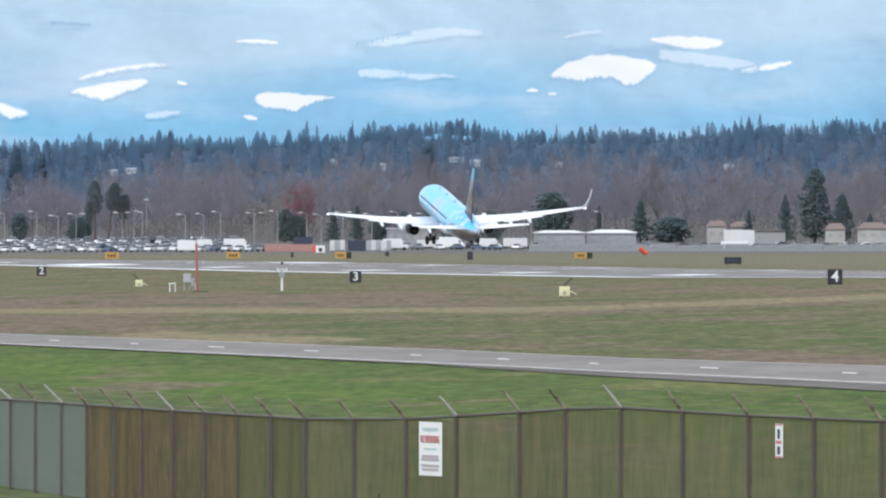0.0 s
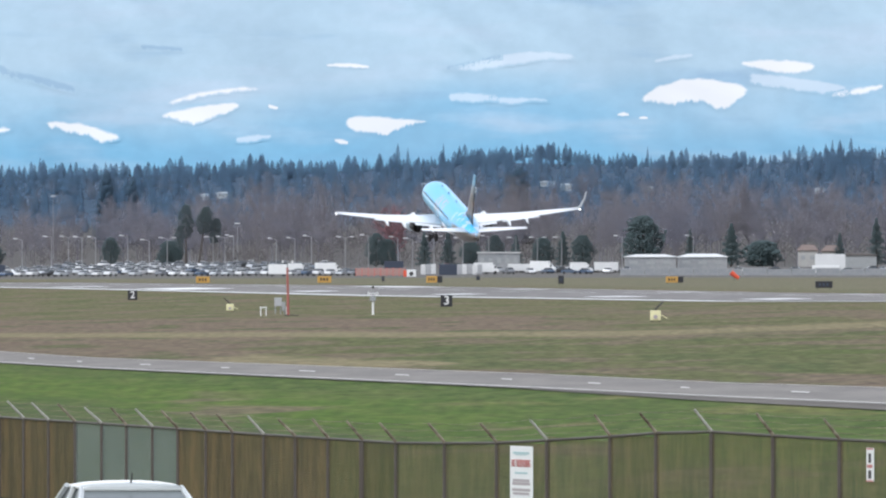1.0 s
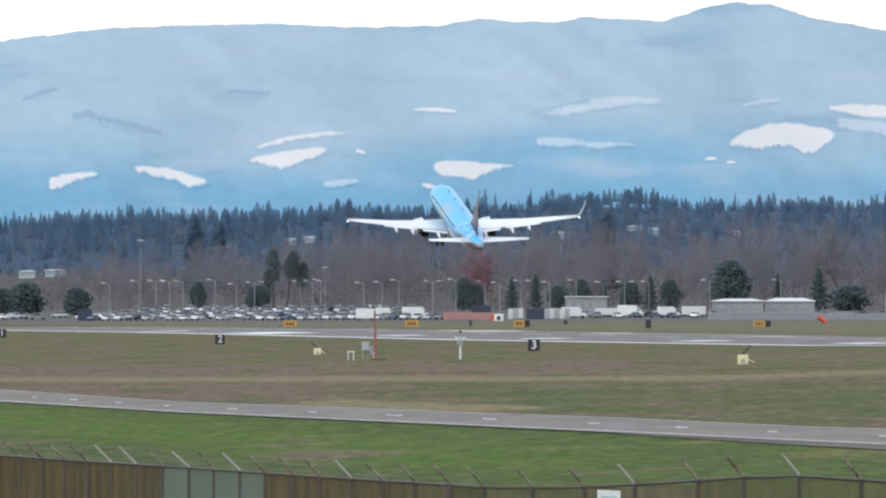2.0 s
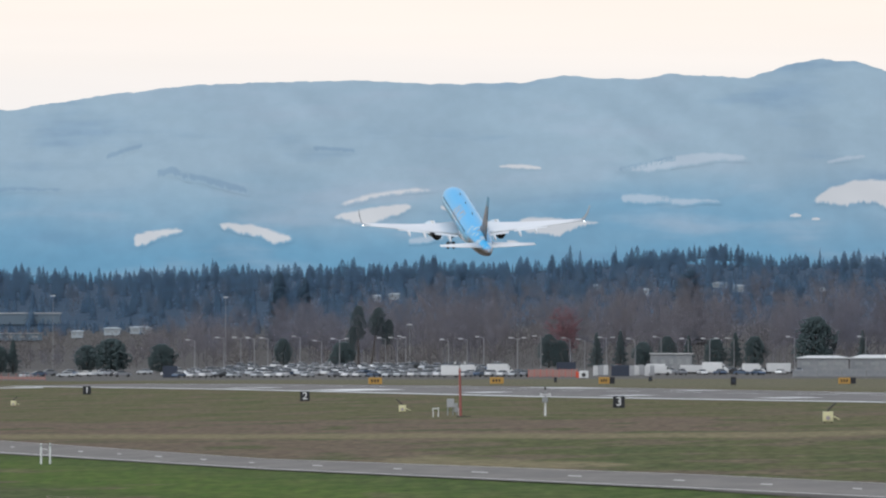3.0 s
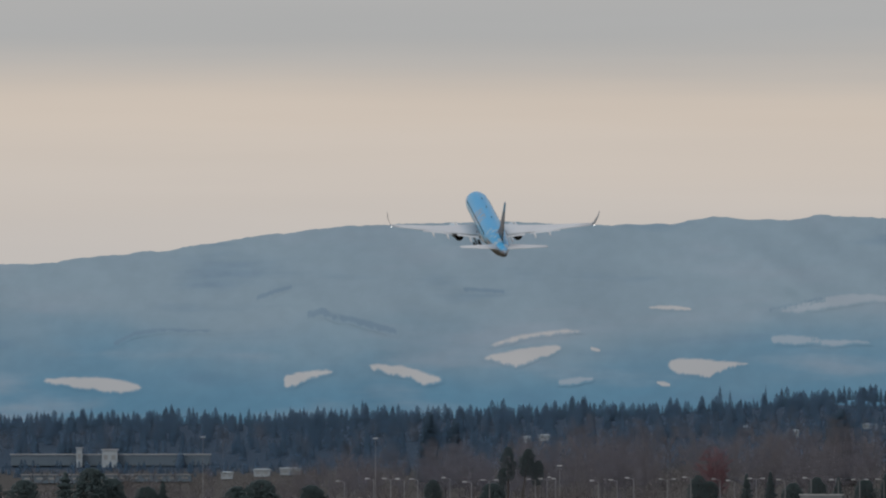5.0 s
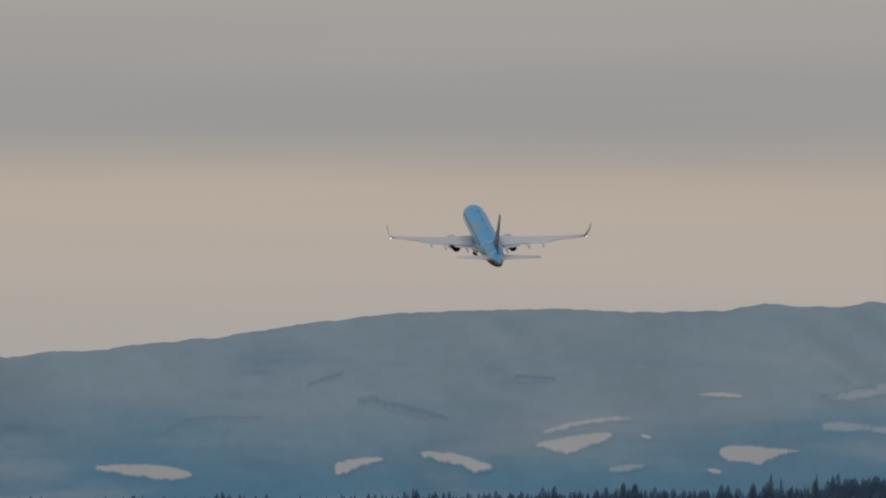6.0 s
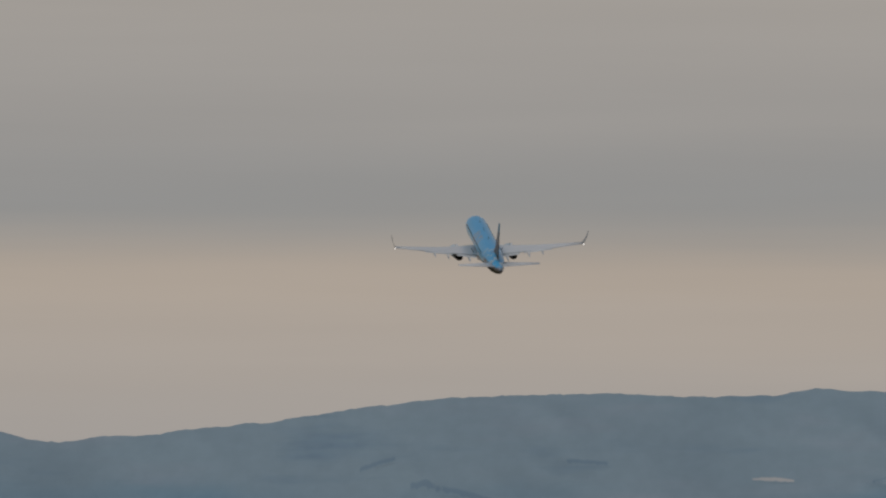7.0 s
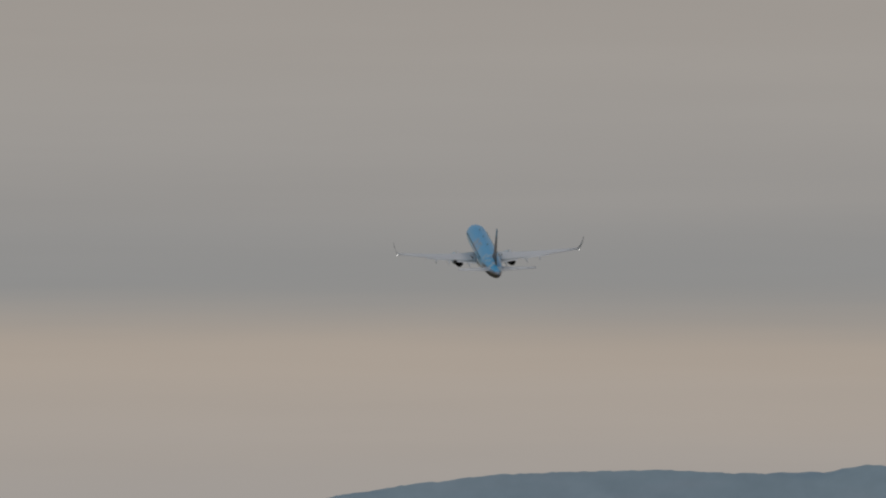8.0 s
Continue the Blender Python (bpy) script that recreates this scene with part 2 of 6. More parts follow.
def mountain_material(name="far_range", snow=None, thick=1.0):
    """Distant forested range under thin snow: woods below coloured slate blue for haze, whiter towards the crest,
    streaked along the slopes.
    """
    m = bpy.data.materials.new(name)
    m.use_nodes = True
    n, l = m.node_tree.nodes, m.node_tree.links
    b = n["Principled BSDF"]
    b.inputs["Roughness"].default_value = 1.0
    b.inputs["Specular IOR Level"].default_value = 0.0
    co = n.new("ShaderNodeTexCoord").outputs["Object"]
    z = dot_node(n, l, co, (0, 0, 1))
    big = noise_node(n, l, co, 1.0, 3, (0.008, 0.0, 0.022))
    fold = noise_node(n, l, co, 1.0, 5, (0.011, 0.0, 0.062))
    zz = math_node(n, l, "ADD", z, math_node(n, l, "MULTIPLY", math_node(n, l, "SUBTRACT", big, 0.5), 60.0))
    # haze blue is part of these base colours; snow whitens them with height
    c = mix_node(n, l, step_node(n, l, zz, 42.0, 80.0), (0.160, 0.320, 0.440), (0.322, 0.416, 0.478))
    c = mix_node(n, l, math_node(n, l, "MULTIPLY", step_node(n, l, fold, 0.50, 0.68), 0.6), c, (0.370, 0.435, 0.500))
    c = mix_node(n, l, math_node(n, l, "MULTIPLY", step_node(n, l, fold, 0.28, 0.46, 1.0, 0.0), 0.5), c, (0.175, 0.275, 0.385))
    grain = noise_node(n, l, co, 1.0, 6, (0.16, 0.0, 0.22))
    hs = n.new("ShaderNodeHueSaturation")
    l.new(c, hs.inputs["Color"])
    l.new(step_node(n, l, grain, 0.3, 0.7, 0.97, 1.03), hs.inputs["Value"])
    vein = n.new("ShaderNodeTexNoise")
    vein.noise_type = "RIDGED_MULTIFRACTAL"
    vein.inputs["Scale"].default_value, vein.inputs["Detail"].default_value = 1.0, 3
    vm = n.new("ShaderNodeMapping")
    vm.inputs["Scale"].default_value = (0.012, 0.0, 0.03)
    vm.inputs["Rotation"].default_value = (0, 0.25, 0)
    l.new(co, vm.inputs["Vector"])
    l.new(vm.outputs["Vector"], vein.inputs["Vector"])
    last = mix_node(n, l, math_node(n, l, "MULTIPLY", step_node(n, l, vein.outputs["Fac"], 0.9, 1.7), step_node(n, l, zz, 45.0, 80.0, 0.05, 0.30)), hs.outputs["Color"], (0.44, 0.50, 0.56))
    if snow:
        at = n.new("ShaderNodeAttribute")
        at.attribute_name = "cover"
        rough = noise_node(n, l, co, 1.0, 6, (0.35, 0.0, 0.9))
        k = math_node(n, l, "ADD", at.outputs["Fac"], math_node(n, l, "MULTIPLY", math_node(n, l, "SUBTRACT", rough, 0.5), 0.7))
        last = mix_node(n, l, step_node(n, l, k, 0.22, 0.88, 0.0, thick), last, snow)
    l.new(last, b.inputs["Base Color"])
    return m


def paving_material(name, light, dark, scale_along=0.02):
    """Worn asphalt with tyre streaks and patches along the runway's direction."""
    m = bpy.data.materials.new(name)
    m.use_nodes = True
    n, l = m.node_tree.nodes, m.node_tree.links
    b = n["Principled BSDF"]
    b.inputs["Roughness"].default_value = 0.85
    b.inputs["Specular IOR Level"].default_value = 0.25
    co = n.new("ShaderNodeTexCoord").outputs["Object"]
    a = noise_node(n, l, co, 1.0, 5, (0.35, scale_along, 0), radians(7.8))
    g = noise_node(n, l, co, 3.0, 4)
    c = mix_node(n, l, step_node(n, l, a, 0.35, 0.65), light, dark)
    hs = n.new("ShaderNodeHueSaturation")
    l.new(c, hs.inputs["Color"])
    l.new(step_node(n, l, g, 0.3, 0.7, 0.88, 1.12), hs.inputs["Value"])
    l.new(hs.outputs["Color"], b.inputs["Base Color"])
    return m


def livery_material(name, base, flank, aft, patch):
    """Painted aircraft skin: bright upper colour, paler flanks, mottled artwork on the rear and a faded patch on the roof."""
    m = bpy.data.materials.new(name)
    m.use_nodes = True
    n, l = m.node_tree.nodes, m.node_tree.links
    b = n["Principled BSDF"]
    b.inputs["Roughness"].default_value = 0.32
    b.inputs["Coat Weight"].default_value = 0.3
    co = n.new("ShaderNodeTexCoord").outputs["Object"]
    y, z = dot_node(n, l, co, (0, 1, 0)), dot_node(n, l, co, (0, 0, 1))
    x = dot_node(n, l, co, (1, 0, 0))
    w = noise_node(n, l, co, 0.55, 5)
    wz = math_node(n, l, "ADD", z, math_node(n, l, "MULTIPLY", math_node(n, l, "SUBTRACT", w, 0.5), 1.2))
    c = mix_node(n, l, step_node(n, l, wz, -0.1, 0.7), flank, base)
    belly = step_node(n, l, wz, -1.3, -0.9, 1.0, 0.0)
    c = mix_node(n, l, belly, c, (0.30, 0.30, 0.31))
    art = math_node(n, l, "MULTIPLY", step_node(n, l, w, 0.54, 0.66), step_node(n, l, y, -12.5, -8.0, 0.8, 0.0))
    c = mix_node(n, l, art, c, aft)
    art2 = math_node(n, l, "MULTIPLY", step_node(n, l, noise_node(n, l, co, 0.9, 3), 0.52, 0.62), step_node(n, l, y, -11.0, -7.5, 0.7, 0.0))
    c = mix_node(n, l, art2, c, (0.55, 0.60, 0.62))
    roof = math_node(n, l, "MULTIPLY", step_node(n, l, y, -3.0, -1.0), step_node(n, l, y, 3.0, 5.0, 1.0, 0.0))
    roof = math_node(n, l, "MULTIPLY", roof, step_node(n, l, x, -0.9, -0.5, 1.0, 0.0))
    roof = math_node(n, l, "MULTIPLY", roof, step_node(n, l, noise_node(n, l, co, 0.8, 3), 0.42, 0.55))
    roof = math_node(n, l, "MULTIPLY", roof, 0.6)
    c = mix_node(n, l, roof, c, patch)
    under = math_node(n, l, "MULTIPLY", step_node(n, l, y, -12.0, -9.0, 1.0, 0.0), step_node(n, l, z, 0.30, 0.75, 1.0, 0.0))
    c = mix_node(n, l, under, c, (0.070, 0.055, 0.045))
    l.new(c, b.inputs["Base Color"])
    return m


def fin_material():
    m = bpy.data.materials.new("fin_paint")
    m.use_nodes = True
    n, l = m.node_tree.nodes, m.node_tree.links
    b = n["Principled BSDF"]
    b.inputs["Roughness"].default_value = 0.35
    co = n.new("ShaderNodeTexCoord").outputs["Object"]
    z = dot_node(n, l, co, (0, 0, 1))
    w = noise_node(n, l, co, 0.9, 4)
    zz = math_node(n, l, "ADD", z, math_node(n, l, "MULTIPLY", math_node(n, l, "SUBTRACT", w, 0.5), 1.6))
    c = mix_node(n, l, step_node(n, l, w, 0.44, 0.54), (0.115, 0.078, 0.058), (0.024, 0.023, 0.025))
    c = mix_node(n, l, step_node(n, l, zz, 5.2, 5.8), c, (0.03, 0.06, 0.08))
    c = mix_node(n, l, step_node(n, l, zz, 6.7, 7.2), c, (0.03, 0.16, 0.25))
    l.new(c, b.inputs["Base Color"])
    return m


GRASS = grass_material()
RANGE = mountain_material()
SNOW = mountain_material("snow_clearing", (0.64, 0.615, 0.59), 0.86)
RAVINE = mountain_material("ravine", (0.20, 0.29, 0.38), 0.6)
SNOW_THIN = mountain_material("thin_snow", (0.50, 0.54, 0.58), 0.6)
RUNWAY = paving_material("runway_asphalt", (0.178, 0.165, 0.156), (0.150, 0.140, 0.134), 0.012)
ROAD = paving_material("road_asphalt", (0.195, 0.178, 0.160), (0.156, 0.143, 0.130), 0.05)
SHOULDER = paving_material("shoulder_asphalt", (0.120, 0.106, 0.090), (0.090, 0.080, 0.068), 0.05)
TAXI_PAINT = material("worn_paint", (0.62, 0.60, 0.56), 0.8, second=(0.46, 0.44, 0.41), scale=0.5, fine=4)
PAINT = material("road_paint", (0.86, 0.86, 0.84), 0.7, second=(0.72, 0.72, 0.70), scale=0.4, fine=3, amount=0.4)
RUSTY = material("rusted_wire", (0.265, 0.180, 0.084), 0.75, 0.1, second=(0.120, 0.094, 0.050), scale=1.4, fine=9, amount=1.8, stretch=(1, 1, 0.22))
OLIVE = material("weathered_wire", (0.235, 0.190, 0.080), 0.75, 0.1, second=(0.120, 0.124, 0.050), scale=1.4, fine=9, amount=1.8, stretch=(1, 1, 0.22))
GALV = material("galvanised_wire", (0.27, 0.31, 0.285), 0.6, 0.2, second=(0.20, 0.245, 0.22), scale=0.6, fine=5)
POST = material("fence_steel", (0.095, 0.084, 0.075), 0.6, 0.3, second=(0.070, 0.052, 0.040), scale=2.0, fine=14)
ARM_LIGHT = material("arm_galvanised", (0.50, 0.49, 0.45), 0.5, 0.4, second=(0.34, 0.32, 0.28), scale=6)
ARM_RUST = material("arm_rusted", (0.085, 0.058, 0.040), 0.7, 0.3, second=(0.34, 0.29, 0.22), scale=5, fine=11, amount=1.6)
WHITE = material("white_paint", (0.78, 0.78, 0.77), 0.45, second=(0.66, 0.66, 0.65), scale=0.8)
NACELLE = material("nacelle_paint", (0.46, 0.62, 0.72), 0.35, second=(0.60, 0.68, 0.73), scale=0.8, coat=0.3)
PLANE_WHITE = material("aircraft_white", (0.80, 0.81, 0.82), 0.35, second=(0.72, 0.73, 0.75), scale=0.4, coat=0.3)
GREY = material("grey_metal", (0.36, 0.37, 0.37), 0.5, 0.3, second=(0.27, 0.28, 0.28), scale=1.5)
POLE_GREY = material("lamp_pole_steel", (0.30, 0.30, 0.31), 0.5, 0.3, second=(0.22, 0.22, 0.23), scale=1.5)
DARK = material("dark_metal", (0.030, 0.029, 0.030), 0.6, 0.2, second=(0.05, 0.048, 0.046), scale=2)
BLACK = material("sign_black", (0.012, 0.013, 0.018), 0.5, second=(0.02, 0.02, 0.024), scale=2)
RUBBER = material("tyre_rubber", (0.022, 0.022, 0.024), 0.85, second=(0.034, 0.032, 0.03), scale=4)
YELLOW = material("sign_yellow", (0.52, 0.30, 0.060), 0.5, second=(0.44, 0.25, 0.06), scale=1.5)
CREAM = material("equipment_cream", (0.74, 0.70, 0.42), 0.55, second=(0.62, 0.58, 0.34), scale=1.5)
ORANGE = material("safety_orange", (0.72, 0.085, 0.035), 0.6, second=(0.56, 0.075, 0.03), scale=1.5)
BARRIER = material("barrier_orange", (0.36, 0.17, 0.14), 0.7, second=(0.34, 0.25, 0.23), scale=0.4, fine=2)
RED_POLE = material("mast_red", (0.36, 0.10, 0.085), 0.6, second=(0.26, 0.10, 0.08), scale=1.5)
SIGN_RED = material("lettering_red", (0.48, 0.16, 0.15), 0.6, second=(0.42, 0.16, 0.15), scale=8)
INK = material("lettering_grey", (0.33, 0.30, 0.31), 0.6, second=(0.42, 0.36, 0.36), scale=8)
TEAL_INK = material("lettering_teal", (0.30, 0.45, 0.47), 0.6, second=(0.40, 0.52, 0.52), scale=8)
GLASS = material("vehicle_glass", (0.035, 0.042, 0.048), 0.08, second=(0.045, 0.05, 0.055), scale=1)
CAR_GLASS = material("tinted_glass", (0.16, 0.18, 0.18), 0.06, 0.35, second=(0.19, 0.21, 0.21), scale=1)
SILVER = material("car_silver", (0.50, 0.52, 0.51), 0.25, 0.15, second=(0.45, 0.47, 0.46), scale=1, coat=0.6)
FIN = fin_material()
SKIN = livery_material("fuselage_livery", (0.050, 0.42, 0.78), (0.16, 0.50, 0.74), (0.36, 0.20, 0.15), (0.42, 0.30, 0.24))
LAMP = material("position_light", (1.0, 0.96, 0.92), 0.4, glow=4.0)
# the wood's twig colours are lightened and blued to stand for haze
BARE = leafy(material("bare_twigs", (0.244, 0.218, 0.220), 1.0, second=(0.212, 0.216, 0.270), scale=0.045, fine=0.012, amount=1.4), 0.08, cover=0.55)
# blue-grey air haze is mixed into the hillside twigs' base colour
BARE_HAZED = leafy(material("haze_grey_twigs", (0.155, 0.195, 0.265), 1.0, second=(0.200, 0.215, 0.255), scale=0.05, fine=0.012, amount=1.2), 0.08, cover=0.5)
RED_TWIGS = leafy(material("red_twigs", (0.275, 0.105, 0.118), 0.95, second=(0.230, 0.115, 0.125), scale=0.3), 0.08, cover=0.7)
BARK = material("bark", (0.085, 0.070, 0.060), 0.9, second=(0.055, 0.047, 0.042), scale=2)
# needle colour raised above its true dark green to stand for haze
NEEDLE = leafy(material("dark_needles", (0.056, 0.086, 0.092), 0.95, second=(0.070, 0.100, 0.100), scale=0.3, fine=2), 0.2)
FAR_GLASS = material("far_glazing", (0.11, 0.15, 0.19), 0.6, second=(0.14, 0.185, 0.225), scale=0.2, fine=1)
# the hill's needles, old and far, carry distance haze as blue in their colour
NEEDLE_OLD = leafy(material("old_needles_hazed", (0.070, 0.128, 0.195), 1.0, second=(0.085, 0.145, 0.210), scale=0.2, fine=1), 0.15, cover=0.6)
NEEDLE_HAZED = leafy(material("haze_blue_needles", (0.092, 0.176, 0.284), 1.0, second=(0.124, 0.208, 0.316), scale=0.035, fine=0.01, amount=1.2), 0.06, cover=0.36)
BRUSH = leafy(material("brush", (0.200, 0.174, 0.166), 0.95, second=(0.165, 0.155, 0.160), scale=0.05, fine=0.015, amount=1.2), 0.08, cover=0.6)
CONCRETE = material("pale_wall", (0.44, 0.43, 0.40), 0.8, second=(0.33, 0.32, 0.31), scale=0.3, amount=1.0)
ROOF = material("roof_grey", (0.42, 0.43, 0.44), 0.8, second=(0.34, 0.34, 0.35), scale=0.3)
ROOF_BROWN = material("roof_brown", (0.200, 0.150, 0.130), 0.85, second=(0.150, 0.120, 0.108), scale=0.3)
SHED_WALL = material("shed_wall", (0.215, 0.230, 0.245), 0.7, second=(0.300, 0.300, 0.300), scale=0.25, fine=1.2, amount=1.2)
ROOF_WHITE = material("roof_white", (0.66, 0.66, 0.65), 0.7, second=(0.56, 0.56, 0.56), scale=0.3)
NAVY = material("navy_panel", (0.030, 0.042, 0.070), 0.6, second=(0.04, 0.05, 0.075), scale=1)
FAR_WALL = material("far_wall", (0.46, 0.50, 0.52), 0.9, second=(0.36, 0.41, 0.45), scale=0.1)
CARS = [material("car_" + k, c, 0.3, 0.1, second=tuple(v * 0.9 for v in c), scale=1, coat=0.5) for k, c in (
    ("white", (0.76, 0.76, 0.76)), ("silver", (0.52, 0.54, 0.56)), ("grey", (0.22, 0.23, 0.25)), ("black", (0.035, 0.037, 0.04)),
    ("blue", (0.07, 0.11, 0.18)), ("red", (0.30, 0.05, 0.04)))]


# ---- mesh helpers ----
def link(name, me, mat, parent=None, label="", smooth=False):
    me.materials.append(mat) if not me.materials else None
    if smooth:
        me.polygons.foreach_set("use_smooth", [True] * len(me.polygons))
    ob = new(name, me)
    if parent is not None:
        ob.parent = parent
    if label:
        ob["label"] = label
    return ob


def part(name, bm, mat, parent=None, label="", smooth=False):
    me = bpy.data.meshes.new(name)
    bmesh.ops.recalc_face_normals(bm, faces=bm.faces)
    bm.to_mesh(me)
    bm.free()
    return link(name, me, mat, parent, label, smooth)


def raw(name, verts, faces, mat, parent=None, label="", smooth=False):
    me = bpy.data.meshes.new(name)
    me.from_pydata([tuple(map(float, v)) for v in verts], [], [tuple(map(int, q)) for q in faces])
    me.update()
    return link(name, me, mat, parent, label, smooth)


def tri_mesh(name, verts, tris, mat, parent=None):
    """A mesh from numpy arrays of points and triangles."""
    me = bpy.data.meshes.new(name)
    k = len(tris)
    me.vertices.add(len(verts))
    me.vertices.foreach_set("co", np.asarray(verts, dtype=np.float32).ravel())
    me.loops.add(3 * k)
    me.loops.foreach_set("vertex_index", np.asarray(tris, dtype=np.int32).ravel())
    me.polygons.add(k)
    me.polygons.foreach_set("loop_start", np.arange(0, 3 * k, 3, dtype=np.int32))
    me.update(calc_edges=True)
    return link(name, me, mat, parent)


def thing(name, m, label, category, group=""):
    ob = new(name)
    ob.matrix_basis = m
    return tagged(ob, label, category, group)


def box(bm, x0, x1, y0, y1, z0, z1, bevel=0.0):
    r = bmesh.ops.create_cube(bm, size=1.0, matrix=Matrix.LocRotScale(((x0 + x1) / 2, (y0 + y1) / 2, (z0 + z1) / 2), None, (x1 - x0, y1 - y0, z1 - z0)))
    if bevel:
        ed = list({e for v in r["verts"] for e in v.link_edges})
        bmesh.ops.bevel(bm, geom=ed, offset=bevel, segments=2, affect="EDGES", profile=0.5)
    return bm


def rod(bm, a, b, r0, r1=None, n=6, caps=True):
    a, b = Vector(a), Vector(b)
    d = b - a
    m = Matrix.Translation((a + b) / 2) @ d.to_track_quat("Z", "Y").to_matrix().to_4x4()
    bmesh.ops.create_cone(bm, cap_ends=caps, segments=n, radius1=r0, radius2=r0 if r1 is None else r1, depth=d.length, matrix=m)
    return bm


def loft(bm, rings, close=True):
    """Skins a row of rings of equal count, and closes both ends."""
    rows = [[bm.verts.new(v) for v in r] for r in rings]
    k = len(rows[0])
    for a, b in zip(rows, rows[1:]):
        for i in range(k):
            bm.faces.new((a[i], a[(i + 1) % k], b[(i + 1) % k], b[i]))
    if close:
        bm.faces.new(rows[0])
        bm.faces.new(list(reversed(rows[-1])))
    return bm


def interp(x, table):
    return float(np.interp(x, [t[0] for t in table], [t[1] for t in table]))


# ---- the lie of the land ----
# r runs along the runway away from the camera, p across it; the camera stands at r = p = 0.
ACROSS = [(-900, -4.0), (0, -3.95), (22, -3.95), (30, -4.8), (55, -4.5), (80, -4.05), (130, -3.3), (178, -2.45), (200, -2.0), (209, -1.9),
          (232, -1.5), (255, -1.5), (275, -1.7), (300, -1.4), (400, -1.1), (3000, -1.1)]
ALONG = [(0, 0.3), (1078, 0.3), (1381, -0.13), (1684, 0.17), (1987, 0.77), (2100, 0.95), (2350, 1.2), (3180, 2.2), (3450, 5.0), (3600, 5.3), (3900, 9)]
CREST = [(-80, 34), (-46, 34.5), (-33, 36), (-18.5, 37.5), (-10, 38), (-3.6, 41), (0.7, 43), (5, 39.5), (9, 38.5), (13.4, 40.5), (17.7, 39), (22, 41.5), (33, 43.5), (60, 44)]


def plan(r, p):
    return -0.1354 * r + 0.9908 * p, 0.9908 * r + 0.1354 * p


def ground(x, y):
    p = 0.9908 * x + 0.1354 * y
    w = min(1, max(0, (p - 100) / 78))
    z = interp(p, ACROSS) + w * interp(y, ALONG)
    if y > 3900:
        top = interp(1000 * x / y, CREST)
        k = min(1, (y - 3900) / 500)
        z += w * (top - 9) * (k * (1.6 - 0.6 * k))
    return z


def spot(bearing, distance):
    """A place on the ground from its bearing in milliradians and its distance."""
    x = distance * bearing / 1000
    return x, distance, ground(x, distance)


def sheet(name, rs, ps, lift, mat):
    verts = []
    for r in rs:
        for p in ps:
            x, y = plan(r, p)
            verts.append((x, y, ground(x, y) + lift))
    k = len(ps)
    faces = [(i * k + j, i * k + j + 1, (i + 1) * k + j + 1, (i + 1) * k + j) for i in range(len(rs) - 1) for j in range(k - 1)]
    return raw(name, verts, faces, mat, smooth=True)


RS = list(range(-600, 5300, 25))
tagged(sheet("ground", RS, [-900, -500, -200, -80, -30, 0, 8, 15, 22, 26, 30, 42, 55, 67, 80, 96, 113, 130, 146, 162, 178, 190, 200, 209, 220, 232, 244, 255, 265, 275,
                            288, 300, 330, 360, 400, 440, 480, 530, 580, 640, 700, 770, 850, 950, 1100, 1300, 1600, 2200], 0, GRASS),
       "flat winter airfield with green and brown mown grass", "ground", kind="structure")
tagged(sheet("runway", [r for r in RS if 300 <= r <= 2500], [205, 209, 220, 232, 244, 255, 259], 0.03, RUNWAY),
       "long grey asphalt runway with worn white markings", "runway", kind="structure")
tagged(sheet("access_road", [r for r in RS if -500 <= r <= 900], [9, 12, 15, 18, 21], 0.03, SHOULDER), "asphalt road outside the airport fence", "road", kind="structure")


def strip(name, line, lift, mat):
    """A band between paired plan points (x, y, x, y), cut fine and laid on the ground."""
    verts, faces = [], []
    fine = []
    for a, b in zip(line, line[1:]):
        for i in range(12):
            fine.append([u + (v - u) * i / 12 for u, v in zip(a, b)])
    fine.append(line[-1])
    for x0, y0, x1, y1 in fine:
        for j in range(4):
            x, y = x0 + (x1 - x0) * j / 3, y0 + (y1 - y0) * j / 3
            verts.append((x, y, ground(x, y) + lift))
    for i in range(len(fine) - 1):
        for j in range(3):
            faces.append((4 * i + j, 4 * i + j + 1, 4 * i + j + 5, 4 * i + j + 4))
    return raw(name, verts, faces, mat, smooth=True)


# perimeter taxiway, given by its near and far edge
TAXI = [(24, 372, 26.5, 420), (14.4, 432, 16.3, 488), (6.0, 482, 7.3, 533), (0, 520, 0, 584), (-21.7, 652, -24.1, 724), (-46.7, 830, -55.3, 982), (-64, 950, -80, 1150)]
tagged(strip("taxiway", TAXI, 0.05, ROAD), "light grey asphalt taxiway curving past the grass", "taxiway", kind="structure")
tagged(strip("taxiway_shoulder", [(x0 - 0.2, y0 - 15 * k, x0 + 0.05, y0 + 3 * k) for (x0, y0, x1, y1), k in zip(TAXI[:4], (1, 1, 0.6, 0.05))], 0.035, SHOULDER), "dark asphalt shoulder along the taxiway", "road", kind="structure")


def taxi_line(k0, k1):
    return [(x0 + (x1 - x0) * k0, y0 + (y1 - y0) * k0, x0 + (x1 - x0) * k1, y0 + (y1 - y0) * k1) for x0, y0, x1, y1 in TAXI]


tagged(strip("edge_line", taxi_line(0.06, 0.095), 0.065, TAXI_PAINT), "white painted edge line on the taxiway", "marking", kind="structure")
tagged(strip("edge_line", taxi_line(0.955, 0.975), 0.065, TAXI_PAINT), "white painted edge line on the taxiway", "marking", kind="structure")


